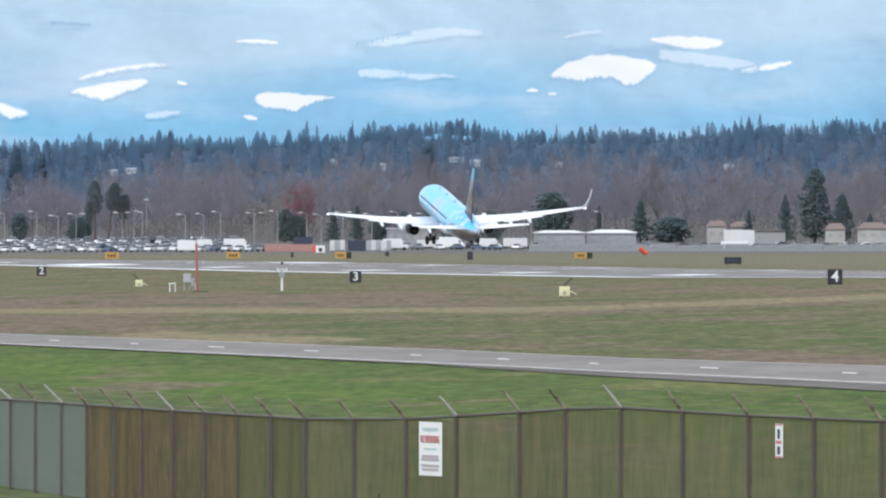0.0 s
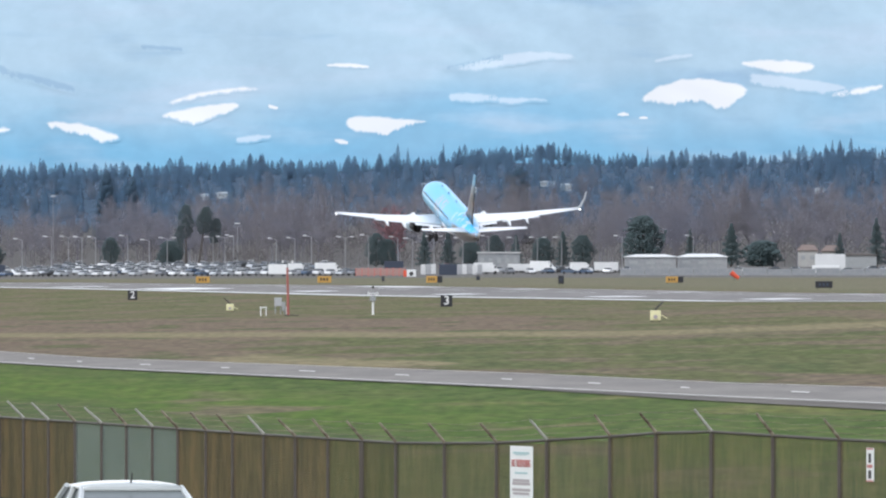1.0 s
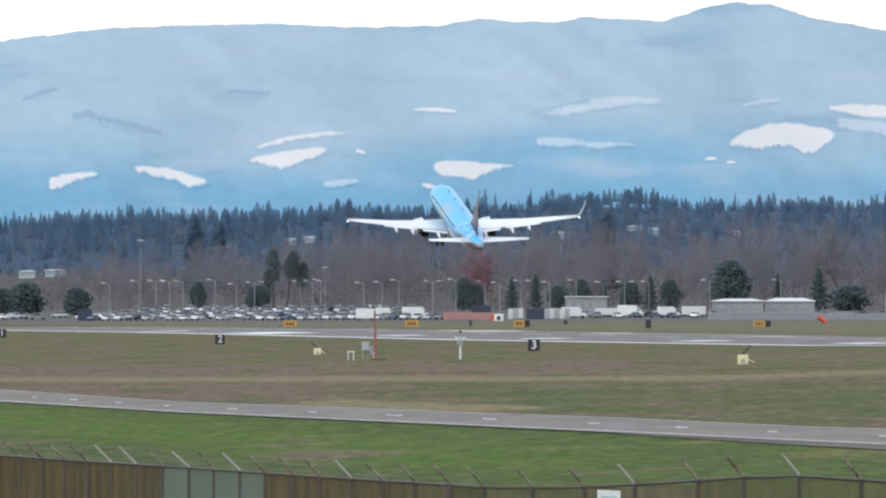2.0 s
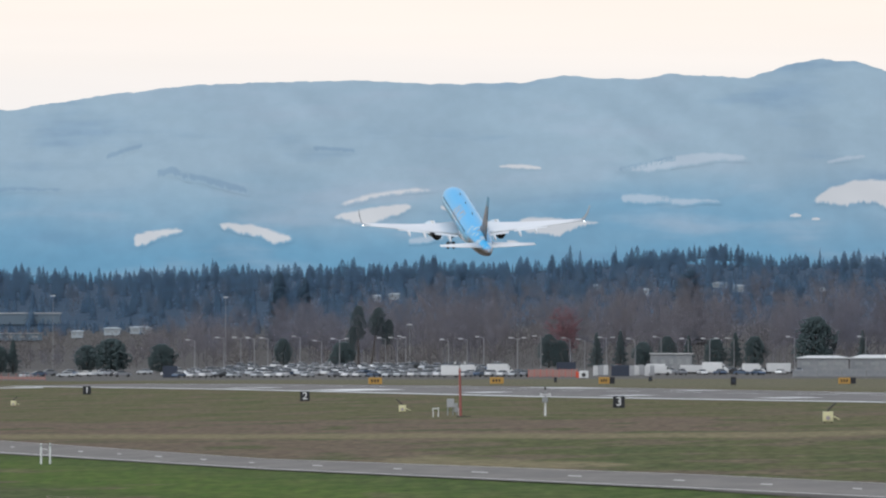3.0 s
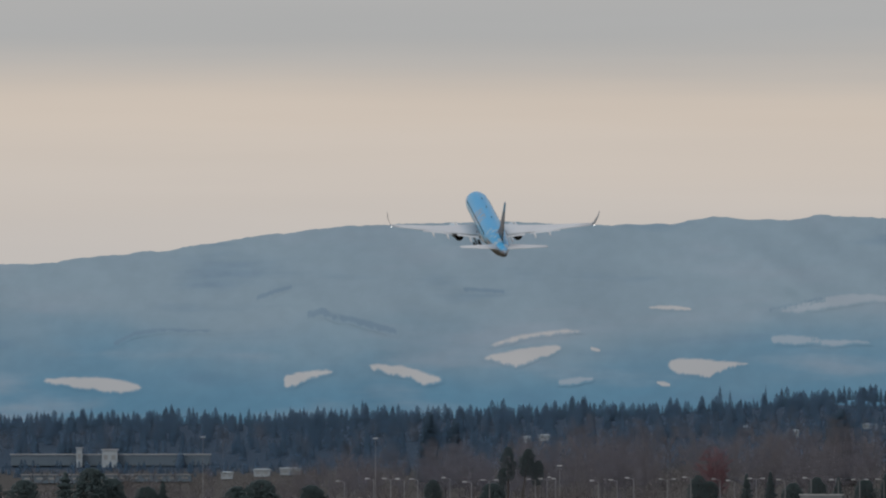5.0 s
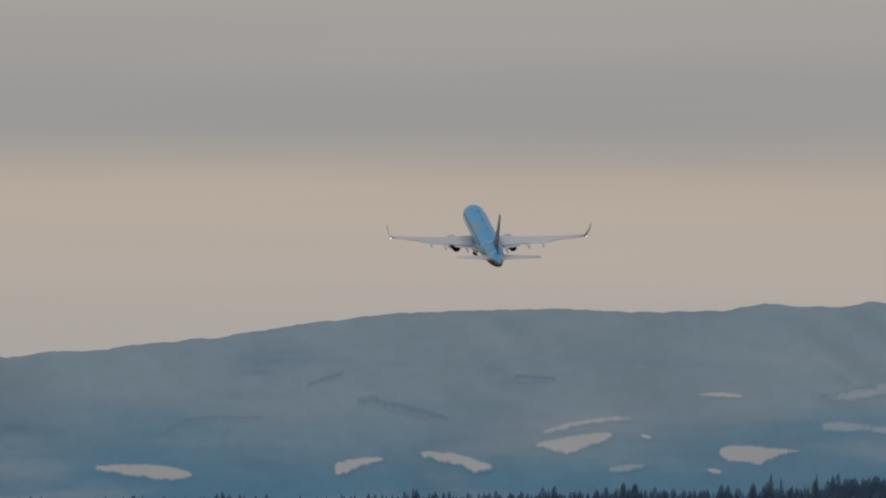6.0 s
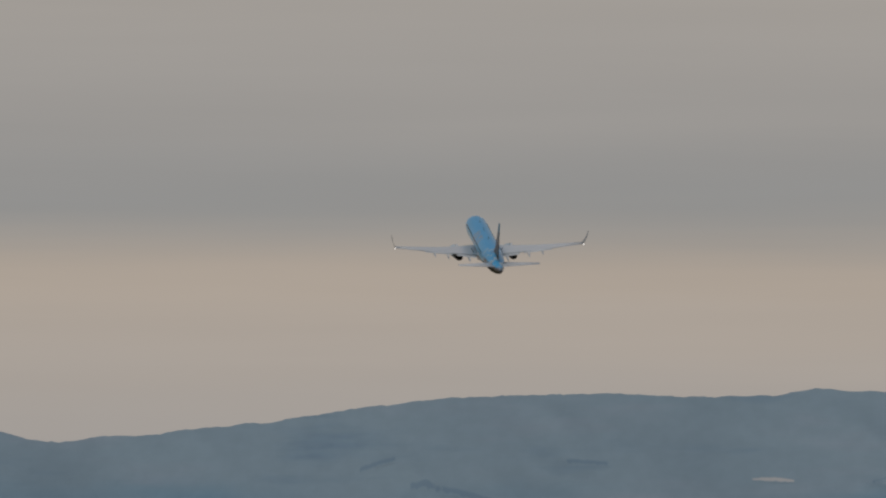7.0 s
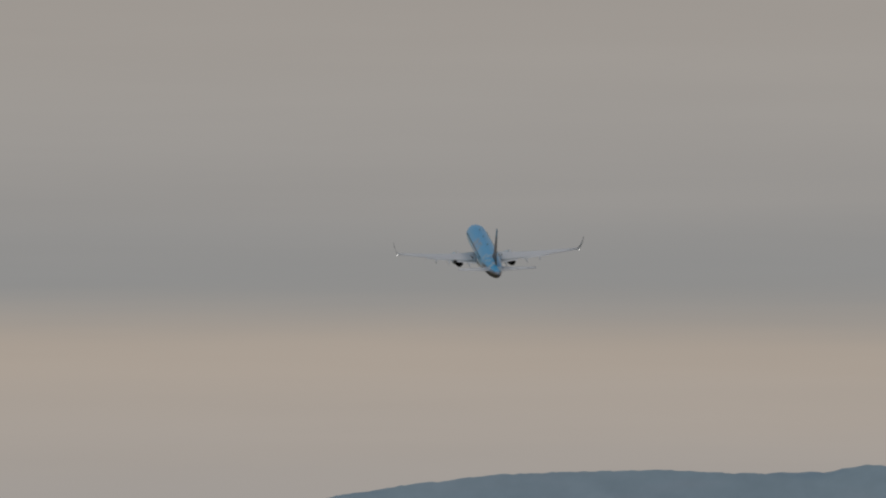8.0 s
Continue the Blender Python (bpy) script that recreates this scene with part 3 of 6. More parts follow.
def dashes():
    mid = taxi_line(0.48, 0.54)
    for a, b in zip(mid, mid[1:]):
        n = max(2, round(math.hypot(b[0] - a[0], b[1] - a[1]) / 26))
        for i in range(n):
            k0, k1 = (i + 0.2) / n, (i + 0.2 + 0.10 + 0.04 * (i % 3)) / n
            tagged(strip("lane_dash", [[u + (v - u) * k for u, v in zip(a, b)] for k in (k0, k1)], 0.065, TAXI_PAINT),
                   "short white painted dash on the taxiway", "marking", "dashes on the taxiway", "structure")


dashes()


def bar(r0, r1, p0, p1, name="runway_bar", label="broad white painted runway bar"):
    rs = list(np.linspace(r0, r1, max(3, int((r1 - r0) / 20))))
    tagged(sheet(name, rs, list(np.linspace(p0, p1, 4)), 0.055, PAINT), label, "marking", "runway markings", "structure")


bar(320, 2480, 206.0, 208.4, "runway_edge_line", "white painted runway edge line")
bar(320, 2480, 255.2, 256.6, "runway_edge_line", "white painted runway edge line")
for side in (-1, 1):
    bar(1938, 1994, 232 + side * 16 - 4.5, 232 + side * 16 + 4.5)
    for r, n in ((1815, 2), (1663, 2), (1522, 2), (1400, 2), (1240, 2), (2119, 3)):
        for i in range(n):
            c = 232 + side * (13.2 + 2.6 * i)
            bar(r - 12, r + 12, c - 1.1, c + 1.1)
for r in range(360, 2450, 61):
    bar(r, r + 36, 231.75, 232.25, "centreline_dash", "white painted centreline dash on the runway")


tagged(strip("painted_line", [(-133.4, 2360, -135.1, 2390), (-115.6, 2314, -117.5, 2352)], 0.06, PAINT), "white painted line beside the runway's far end", "marking", kind="structure")


# ---- the range ----
SKYLINE = [(-88.64, 96), (-75.88, 99.5), (-72.23, 98), (-70.18, 95), (-67.97, 93.7), (-64.57, 96.5), (-61.17, 96.5), (-57.34, 99.2), (-52.06, 101.3), (-45.68, 106.3),
           (-38.03, 110.5), (-30.80, 111.6), (-26.54, 112), (-22.29, 111), (-18.04, 110.7), (-13.78, 111.4), (-10.80, 113.9), (-5.70, 112), (-2.72, 114.3), (3.23, 112.8),
           (6.64, 118.5), (8.76, 120.2), (11.31, 119.2), (14.29, 114), (16.63, 112), (20.46, 109), (23.35, 108.5), (38.96, 105), (60.23, 103)]


def skyline(b):
    return interp(b, SKYLINE) + 0.7 * noise.noise((b * 0.55, 3.0, 0)) + 0.4 * noise.noise((b * 2.1, 8.0, 0)) + 0.2 * noise.noise((b * 6.0, 2.0, 0))


BASE_LINE = [(float(b), sum(interp(b + d, SKYLINE) for d in range(-9, 10, 3)) / 7) for b in range(-125, 96, 3)]


def range_point(b, z):
    """A point of the range's near face at a bearing and height; spurs and gullies push it in and out."""
    k = (z - 5) / (interp(b, BASE_LINE) - 5)
    y = 4590 + 320 * k
    fade = min(1, max(0, 4 * (1 - k)) + 0.25)
    y += 42 * noise.noise((b * 0.085, z * 0.018, 1.0)) * fade
    lean = b * 0.13 + z * 0.035
    y += 8 * noise.noise((lean, z * 0.05, 4.0)) + 2.6 * (1 - 5.0 * noise.noise((lean * 1.4, z * 0.05 - b * 0.03, 7.0)) ** 2)
    y += 0.7 * noise.noise((b * 0.5 + z * 0.06, z * 0.13, 2.0))
    return b / 1000 * y, y, z


def range_normal(b, z):
    o = Vector(range_point(b, z))
    d = (Vector(range_point(b + 0.12, z)) - o).cross(Vector(range_point(b, z + 0.5)) - o)
    return tuple(d.normalized())


def far_range():
    bs = np.linspace(-110, 80, 700)
    rows = 80
    verts, norms = [], []
    for b in bs:
        top = skyline(b)
        for i in range(rows):
            z = 5 + (top - 5) * i / (rows - 1)
            verts.append(range_point(b, z))
            norms.append(range_normal(b, z))
        verts.append((b / 1000 * 4975, 4975, top - 6))
        norms.append((0.0, 0.3, 0.954))
    k = rows + 1
    faces = [(i * k + j, (i + 1) * k + j, (i + 1) * k + j + 1, i * k + j + 1) for i in range(len(bs) - 1) for j in range(k - 1)]
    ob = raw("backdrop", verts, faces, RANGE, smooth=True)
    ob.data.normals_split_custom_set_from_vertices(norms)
    tagged(ob, "far forested mountain range dusted with snow, coloured haze blue", "mountains", kind="structure")


far_range()


def snow_field(b0, b1, z0, z1, tops, lows, seed=0, mat=SNOW):
    """A patch on the mountainside between an upper and a lower edge, both given as depths below its top; the rim thins out raggedly."""
    n, rows = 80, 16
    verts, faces, cover, norms = [], [], [], []
    h = z1 - z0
    ut, ul = np.linspace(0, 1, len(tops)), np.linspace(0, 1, len(lows))
    for i in range(n + 1):
        u = i / n
        up = z1 - h * float(np.interp(u, ut, tops)) + 0.05 * h * noise.noise((u * 9, seed * 2.3, 9))
        low = z1 - h * float(np.interp(u, ul, lows)) + 0.11 * h * noise.noise((u * 13, seed * 1.7, 5)) + 0.07 * h * noise.noise((u * 41, seed, 3))
        low = min(low, up - 0.03 * h)
        pad = min(0.22 * h, 0.9)
        for j in range(rows + 1):
            x, y, z = range_point(b0 + (b1 - b0) * u, low - pad + (up - low + 2 * pad) * j / rows)
            verts.append((x, y - 0.25, z))
            norms.append(range_normal(b0 + (b1 - b0) * u, z))
            edge = min(z - low, up - z)
            cover.append(max(0.0, min(1.0, 0.5 + edge / (2.2 * pad))) * min(1.0, min(u, 1 - u) * 14))
    k = rows + 1
    for i in range(n):
        for j in range(rows):
            faces.append((i * k + j, (i + 1) * k + j, (i + 1) * k + j + 1, i * k + j + 1))
    ob = raw("ravine" if mat is RAVINE else "snow_field", verts, faces, mat, smooth=True)
    ob.data.normals_split_custom_set_from_vertices(norms)
    ob.data.attributes.new("cover", "FLOAT", "POINT").data.foreach_set("value", cover)
    words = {SNOW: "bright snow-covered clearing on the mountainside", SNOW_THIN: "thinly snowed slope on the mountainside", RAVINE: "dark wooded ravine on the mountainside"}
    tagged(ob, words[mat], "ravine" if mat is RAVINE else "snow", "snow clearings" if mat is not RAVINE else "ravines", "structure")


for i, (b0, b1, z0, z1, tops, lows) in enumerate((
        (-28.33, -21.95, 56.8, 64.7, (0.65, 0.4, 0.2, 0.08, 0.03), (0.7, 0.72, 0.98, 1.0, 0.7, 0.5, 0.12)),
        (-27.82, -20.37, 63.6, 70.1, (0.92, 0.42, 0.15, 0.0, 0.05), (1.0, 0.68, 0.4, 0.2, 0.12)),
        (-36.96, -31.01, 49.7, 57.6, (0.1, 0.05, 0.12, 0.4, 0.7), (0.15, 0.42, 0.62, 1.0, 0.8)),
        (-43.22, -39.22, 48.7, 55.2, (0.35, 0.1, 0.0, 0.05), (1.0, 0.9, 0.5, 0.3, 0.12)),
        (-61.51, -53.55, 46.7, 53.3, (0.2, 0.1, 0.08, 0.1, 0.3, 0.6), (0.3, 0.55, 0.72, 0.9, 1.0, 0.7)),
        (-14.38, -7.74, 52.3, 59.8, (0.2, 0.05, 0.08, 0.14, 0.2, 0.32), (0.6, 0.8, 0.86, 1.0, 0.62, 0.42, 0.36)),
        (7.83, 16.29, 61.8, 73.7, (0.68, 0.25, 0.02, 0.0, 0.12, 0.28), (0.72, 0.75, 0.8, 0.76, 0.7, 1.0, 0.8, 0.35)),
        (15.36, 21.31, 75.6, 81.0, (0.2, 0.0, 0.06, 0.3), (0.3, 0.62, 0.9, 0.95, 0.6)),
        (22.29, 26.46, 66.9, 71.7, (0.75, 0.5, 0.2, 0.02), (1.0, 0.9, 0.7, 0.2)),
        (-15.74, -12.25, 77.4, 79.8, (0.3, 0.05, 0.15, 0.6), (0.5, 0.65, 0.8, 0.9)),
        (-15.06, -13.95, 48.7, 51.3, (0.2, 0.2, 0.5), (0.4, 0.9, 0.9)), (-20.03, -19.23, 61.8, 64.0, (0.1, 0.3, 0.6), (0.6, 0.9, 0.9)),
        (6.25, 7.19, 59.0, 61.0, (0.5, 0.1, 0.4), (0.8, 0.9, 0.7)), (7.91, 8.59, 58.0, 59.4, (0.3, 0.1, 0.4), (0.8, 0.9, 0.7)))):
    snow_field(b0, b1, z0, z1, tops, lows, i)
for i, (b0, b1, z0, z1, tops, lows) in enumerate((
        (-6.13, 3.32, 76.6, 84.3, (0.95, 0.5, 0.15, 0.1, 0.3), (1.0, 0.95, 0.7, 0.45, 0.5)), (8.93, 12.08, 79.8, 83.4, (0.8, 0.2, 0.1), (1.0, 0.6, 0.3)),
        (-22.54, -19.65, 49.5, 53.1, (0.5, 0.2, 0.2), (0.9, 0.9, 0.4)), (15.99, 23.86, 67.7, 76.6, (0.1, 0.2, 0.4, 0.7), (0.5, 0.7, 0.9, 1.0)),
        (-6.55, -2.6, 64.2, 68.4, (0.1, 0.12, 0.3), (0.7, 0.9, 0.8)), (-3.4, 1.2, 63.2, 67.0, (0.15, 0.2, 0.4), (0.5, 0.8, 0.55, 0.6)),
        )):
    snow_field(b0, b1, z0, z1, tops, lows, i + 40, SNOW_THIN)
for i, (b0, b1, z0, z1, tops, lows) in enumerate((
        (-39.64, -34.41, 68.1, 76.2, (0.0, 0.15, 0.45, 0.75), (0.25, 0.45, 0.8, 1.0)), (-45.26, -42.37, 81.4, 87.5, (0.7, 0.3, 0.0), (1.0, 0.6, 0.25)),
        (-56.32, -48.24, 64.0, 71.3, (0.8, 0.2, 0.0, 0.1, 0.1), (1.0, 0.45, 0.2, 0.25, 0.25)), (-29.73, -26.33, 83.4, 86.7, (0.1, 0.2, 0.5), (0.6, 0.7, 0.9)),
        (-6.76, -2.30, 77.0, 83.4, (0.85, 0.5, 0.1), (1.0, 0.7, 0.3)), (-41.43, -38.88, 72.1, 80.2, (0.4, 0.2, 0.7), (0.7, 0.6, 0.9)))):
    snow_field(b0, b1, z0, z1, tops, lows, i + 70, RAVINE)


# ---- woods ----
def prisms(segs, n=3):
    """Points and triangles of many thin tapered limbs (ax, ay, az, bx, by, bz, ra, rb)."""
    s = np.array(segs, dtype=np.float64)
    a, b, ra, rb = s[:, 0:3], s[:, 3:6], s[:, 6], s[:, 7]
    d = b - a
    d /= np.linalg.norm(d, axis=1)[:, None] + 1e-9
    ref = np.where(np.abs(d[:, 2:3]) > 0.9, np.array([[1.0, 0, 0]]), np.array([[0, 0, 1.0]]))
    u = np.cross(d, ref)
    u /= np.linalg.norm(u, axis=1)[:, None]
    v = np.cross(d, u)
    ring = []
    for c, r in ((a, ra), (b, rb)):
        for i in range(n):
            t = 2 * math.pi * i / n
            ring.append(c + r[:, None] * (math.cos(t) * u + math.sin(t) * v))
    verts = np.stack(ring, 1).reshape(-1, 3)
    one = []
    for i in range(n):
        j = (i + 1) % n
        one += [(i, j, n + j), (i, n + j, n + i)]
    one = np.array(one)
    tris = (one[None] + (np.arange(len(s)) * 2 * n)[:, None, None]).reshape(-1, 3)
    return verts, tris


def spikes(segs):
    """Points and triangles of many fine twigs that taper to a point, (ax, ay, az, bx, by, bz, r)."""
    q = np.array(segs, dtype=np.float64)
    a, b, r = q[:, 0:3], q[:, 3:6], q[:, 6:7]
    d = b - a
    u = np.cross(d, np.array([[0.31, 0.77, 0.2]]))
    u /= np.linalg.norm(u, axis=1)[:, None] + 1e-9
    v = np.cross(d, u)
    v /= np.linalg.norm(v, axis=1)[:, None] + 1e-9
    verts = np.stack([a + r * u, a + r * (-0.5 * u + 0.866 * v), a + r * (-0.5 * u - 0.866 * v), b], 1).reshape(-1, 3)
    one = np.array([(0, 1, 3), (1, 2, 3), (2, 0, 3)])
    return verts, (one[None] + (np.arange(len(q)) * 4)[:, None, None]).reshape(-1, 3)


def join(*meshes):
    vs, ts, off = [], [], 0
    for v, t in meshes:
        vs.append(v)
        ts.append(t + off)
        off += len(v)
    return np.concatenate(vs), np.concatenate(ts)


def winter_tree(rng, h, w, boughs=13, branches=6, twigs=7, thick=1.0):
    """One leafless tree with an egg-shaped crown: limbs of trunk, boughs and branches, and a haze of fine twigs."""
    limbs = [(0, 0, -0.5, 0.02 * h * rng.uniform(-1, 1), 0.02 * h * rng.uniform(-1, 1), h * 0.72, h * 0.010, h * 0.004)]
    fine = []
    for i in range(boughs):
        k = (i + rng.random()) / boughs
        zt = h * (0.34 + 0.62 * k)
        reach = w / 2 * math.sqrt(max(0.03, 1 - ((zt / h - 0.56) / 0.44) ** 2)) * rng.uniform(0.6, 1.0)
        az = i * 2.4 + rng.uniform(-0.5, 0.5)
        p = Vector((0, 0, zt * rng.uniform(0.45, 0.7)))
        q = Vector((reach * math.cos(az), reach * math.sin(az), zt))
        limbs.append((*p, *q, 0.0060 * h * thick, 0.0024 * h * thick))
        for j in range(branches):
            a = p.lerp(q, rng.uniform(0.3, 1.0))
            out = Vector((math.cos(az) * 0.5 + rng.uniform(-0.9, 0.9), math.sin(az) * 0.5 + rng.uniform(-0.9, 0.9), rng.uniform(0.1, 1.0)))
            b = a + out.normalized() * h * rng.uniform(0.08, 0.15)
            limbs.append((*a, *b, 0.0026 * h * thick, 0.0014 * h * thick))
            for m in range(twigs):
                c = a.lerp(b, rng.uniform(0.2, 1.0))
                e = c + Vector((rng.uniform(-1, 1), rng.uniform(-1, 1), rng.uniform(-0.2, 1.1))).normalized() * h * rng.uniform(0.04, 0.075)
                fine.append((*c, *e, 0.0020 * h * thick))
    return limbs, fine


def woodland(name, places, mat, label, seed, variants=8, wide=0.5, boughs=13, branches=7, twigs=7, thick=1.15):
    rng = random.Random(seed)
    kinds = []
    for _ in range(variants):
        limbs, fine = winter_tree(rng, 20.0, 20.0 * wide * rng.uniform(0.8, 1.25), boughs, branches, twigs, thick)
        kinds.append(join(prisms(limbs), spikes(fine)))
    vs, ts, off = [], [], 0
    for x, y, z, h in places:
        v, t = kinds[rng.randrange(variants)]
        a, s = rng.uniform(0, 6.28), h / 20
        c, w = math.cos(a) * s * rng.uniform(0.85, 1.2), math.sin(a) * s
        m = np.array(((c, -w, 0), (w, c, 0), (0, 0, s)))
        vs.append(v @ m.T + (x, y, z))
        ts.append(t + off)
        off += len(v)
    ob = tri_mesh(name, np.concatenate(vs), np.concatenate(ts), mat)
    return tagged(ob, label, "trees", kind="stuff")


WOOD_TOP = [(-75.88, 5.5), (-60.57, 5.5), (-51.21, 6.5), (-43.13, 9), (-37.60, 15), (-35.05, 19), (-30.80, 21), (-27.39, 19), (-23.14, 22), (-19.31, 23), (-12.93, 24),
            (-6.13, 26), (-1.02, 25), (4.93, 24), (13.44, 27), (19.82, 25), (26.20, 23), (33.35, 24), (47.47, 22)]


def woods():
    rng = random.Random(5)
    places = []
    for i in range(440):
        b = rng.uniform(-71.63, 41.09)
        y = rng.uniform(3560, 3960)
        x = b / 1000 * y
        stand = 1 + 0.16 * noise.noise((b * 0.35, y * 0.01, 5.0))
        places.append((x, y, ground(x, y) - 0.3, interp(b, WOOD_TOP) * rng.uniform(0.62, 0.98) * stand))
    woodland("bare_wood", places, BARE, "leafless grey-brown winter trees in a dense wood", 11)
    low = []
    for i in range(210):
        b = rng.uniform(-71.63, 41.09)
        y = rng.choice((rng.uniform(3500, 3580), rng.uniform(3580, 3860)))
        x = b / 1000 * y
        low.append((x, y, ground(x, y) - 0.6, rng.uniform(4, 8) * (1 if y < 3580 else 1.5)))
    woodland("thicket", low, BRUSH, "tangled leafless brown brush at the wood's edge", 12, 5, 0.95, 9, 5, 5, 1.8)
    far = []
    for i in range(300):
        b = rng.uniform(-80.0, 46.0)
        y = rng.uniform(3965, 4190)
        if -66.0 < b < -39.5 and y < 4062:
            continue
        x = b / 1000 * y
        far.append((x, y, ground(x, y) - 0.6, rng.uniform(5.0, 9.0)))
    woodland("hillside_wood", far, BARE_HAZED, "leafless trees on the hill's lower slope, coloured haze grey", 13, 5, 0.75, 9, 5, 5, 2.2)


woods()


def needle_crown(rng, h, w, shape, clumps):
    """Clumps of needles: short upturned sprays round a stem, within an uneven outline."""
    vs, ts = [], []
    for i in range(clumps):
        k = rng.random() ** 0.8
        if shape == "spire":
            lim = (1 - k) ** 0.85 * (0.75 + 0.25 * math.sin(k * 40)) + 0.03
        elif shape == "cone":
            lim = (1 - k) ** 0.5 * min(1.0, 0.45 + 2.2 * k) * (0.9 + 0.1 * math.sin(k * 23)) + 0.03
        elif shape == "round":
            lim = math.sqrt(max(0.02, 1 - (2 * k - 0.9) ** 2 / 1.25))
        else:
            lim = math.sin(math.pi * min(1, k * 0.85 + 0.12)) ** 0.6
        a = rng.uniform(0, 6.283)
        rr = w / 2 * lim * math.sqrt(rng.random()) * (1 + 0.18 * math.sin(3 * a + k * 9) + 0.12 * math.sin(7 * a))
        c = np.array((rr * math.cos(a), rr * math.sin(a), h * (0.06 + 0.94 * k)))
        s = w * rng.uniform(0.022, 0.048) * (0.6 + 0.5 * lim)
        out = np.array((math.cos(a), math.sin(a), rng.uniform(-0.5, 0.5)))
        side = np.array((-math.sin(a), math.cos(a), rng.uniform(-0.3, 0.3)))
        up = np.array((0, 0, 1.0))
        pts = [c - out * s, c + side * s * 0.8, c + out * s * 1.3 - up * s * 0.3, c - side * s * 0.8, c + up * s * rng.uniform(0.6, 1.2), c - up * s * 0.5]
        o = len(vs)
        vs += pts
        for q in range(4):
            ts += [(o + q, o + (q + 1) % 4, o + 4), (o + (q + 1) % 4, o + q, o + 5)]
    return np.array(vs), np.array(ts)


def conifer(b, y, h, w, shape="spire", seed=0, label="dark evergreen tree beside the car park", mat=None, lean=0.0, clumps=1400, foot=0.0):
    x, y, z = spot(b, y)
    rng = random.Random(seed * 7 + 1)
    t = thing("evergreen_tree", pose(x, y, z - 0.2, 0, lean, rng.uniform(0, 360) if not lean else 0), label, "tree")
    bm = rod(bmesh.new(), (0, 0, -0.3), (0, 0, h * 0.9), h * 0.018 + 0.08, 0.04, 7)
    part("trunk", bm, BARK, t)
    v, f = needle_crown(rng, h - foot, w, shape, clumps)
    tri_mesh("crown", v + (0, 0, foot), f, mat or NEEDLE, t)
    return t


# evergreens round the car park and the sheds: bearing, distance, height, width, outline
for i, (b, y, h, w, s) in enumerate((
        (-31.86, 3480, 8.0, 5.0, "oval"), (-27.39, 3470, 7.0, 6.5, "round"), (-11.87, 3480, 9.0, 5.5, "round"), (-11.02, 3490, 7.5, 5, "round"),
        (-8.25, 3490, 9.5, 5.5, "spire"), (-6.47, 3495, 10.0, 5.5, "spire"), (-4.76, 3490, 7.0, 5.5, "round"), (-2.93, 3495, 8.5, 5, "oval"), (-1.36, 3490, 8.5, 5, "spire"),
        (0.68, 3490, 8.0, 6, "oval"), (2.17, 3500, 9.5, 6, "spire"), (3.66, 3490, 8.5, 6, "oval"), (8.21, 3480, 13.5, 10.5, "round"), (11.74, 3490, 10.0, 4.5, "spire"),
        (14.85, 3480, 11.5, 8.0, "spire"), (17.18, 3480, 7.0, 9.5, "round"), (23.01, 3500, 9.0, 5, "spire"), (25.78, 3500, 13.0, 7, "spire"), (27.99, 3510, 20.0, 11.5, "cone"),
        (30.03, 3505, 13.0, 8, "cone"), (32.16, 3500, 8.0, 6, "spire"), (-59.59, 3330, 11.0, 9, "spire"), (-57.59, 3320, 12.0, 10, "oval"), (-56.10, 3330, 9.5, 8, "oval"),
        (-53.43, 3340, 7.5, 6.5, "round"), (-52.23, 3345, 9.0, 5.5, "spire"), (-46.62, 3350, 7.2, 6.5, "oval"), (-44.83, 3345, 8.8, 9.0, "round"), (-41.00, 3350, 7.4, 6.8, "round"),
        (-62.70, 3330, 9.0, 8, "round"), (-65.68, 3340, 10.0, 9, "oval"))):
    conifer(b, y, h, w, s, i)
conifer(-26.20, 3545, 16.8, 4.4, "oval", 59, "dark evergreen with a high crown over the bare wood", foot=7.0)
conifer(-26.71, 3546, 11.0, 3.0, "oval", 58, "dark evergreen with a high crown over the bare wood", foot=3.0)
conifer(-25.27, 3545, 16.4, 4.6, "oval", 60, "dark evergreen leaning over the bare wood", lean=8, foot=8.5)
conifer(-24.33, 3546, 13.2, 3.6, "oval", 57, "dark evergreen leaning over the bare wood", lean=7, foot=6.0)


def red_tree():
    x, y, z = spot(-10.72, 3520)
    t = thing("red_tree", pose(x, y, z), "reddish-brown leafless tree standing out of the wood", "tree")
    rng = random.Random(3)
    limbs, fine = winter_tree(rng, 17.0, 9.5, 22, 9, 12, 1.1)
    tri_mesh("trunk", *prisms(limbs[:1], 5), BARK, t)
    tri_mesh("crown", *join(prisms(limbs[1:]), spikes(fine)), RED_TWIGS, t)


red_tree()


def fir(rng, tiers, boughs, slim, point):
    """A conifer of unit height: tiers of drooping boughs, ragged in outline."""
    vs, ts = [], []
    dz = 0.94 / tiers
    for k in range(tiers):
        q = (k + 0.6) / tiers
        z = 1.0 - 0.94 * q
        for j in range(boughs):
            a = 6.283 * (j + rng.random()) / boughs + k
            r = slim * q ** point * (1.0 - 0.5 * max(0.0, q - 0.8)) * rng.uniform(0.55, 1.2)
            o = len(vs)
            for f, da, h in ((1.0, 0.0, -0.5 * dz), (0.6, -0.55, -0.2 * dz), (0.6, 0.55, -0.2 * dz), (0.05, 0.0, 1.5 * dz)):
                vs.append((f * r * math.cos(a + da), f * r * math.sin(a + da), z + h))
            ts += [(o, o + 2, o + 3), (o, o + 3, o + 1), (o, o + 1, o + 2)]
    return np.array(vs), np.array(ts)


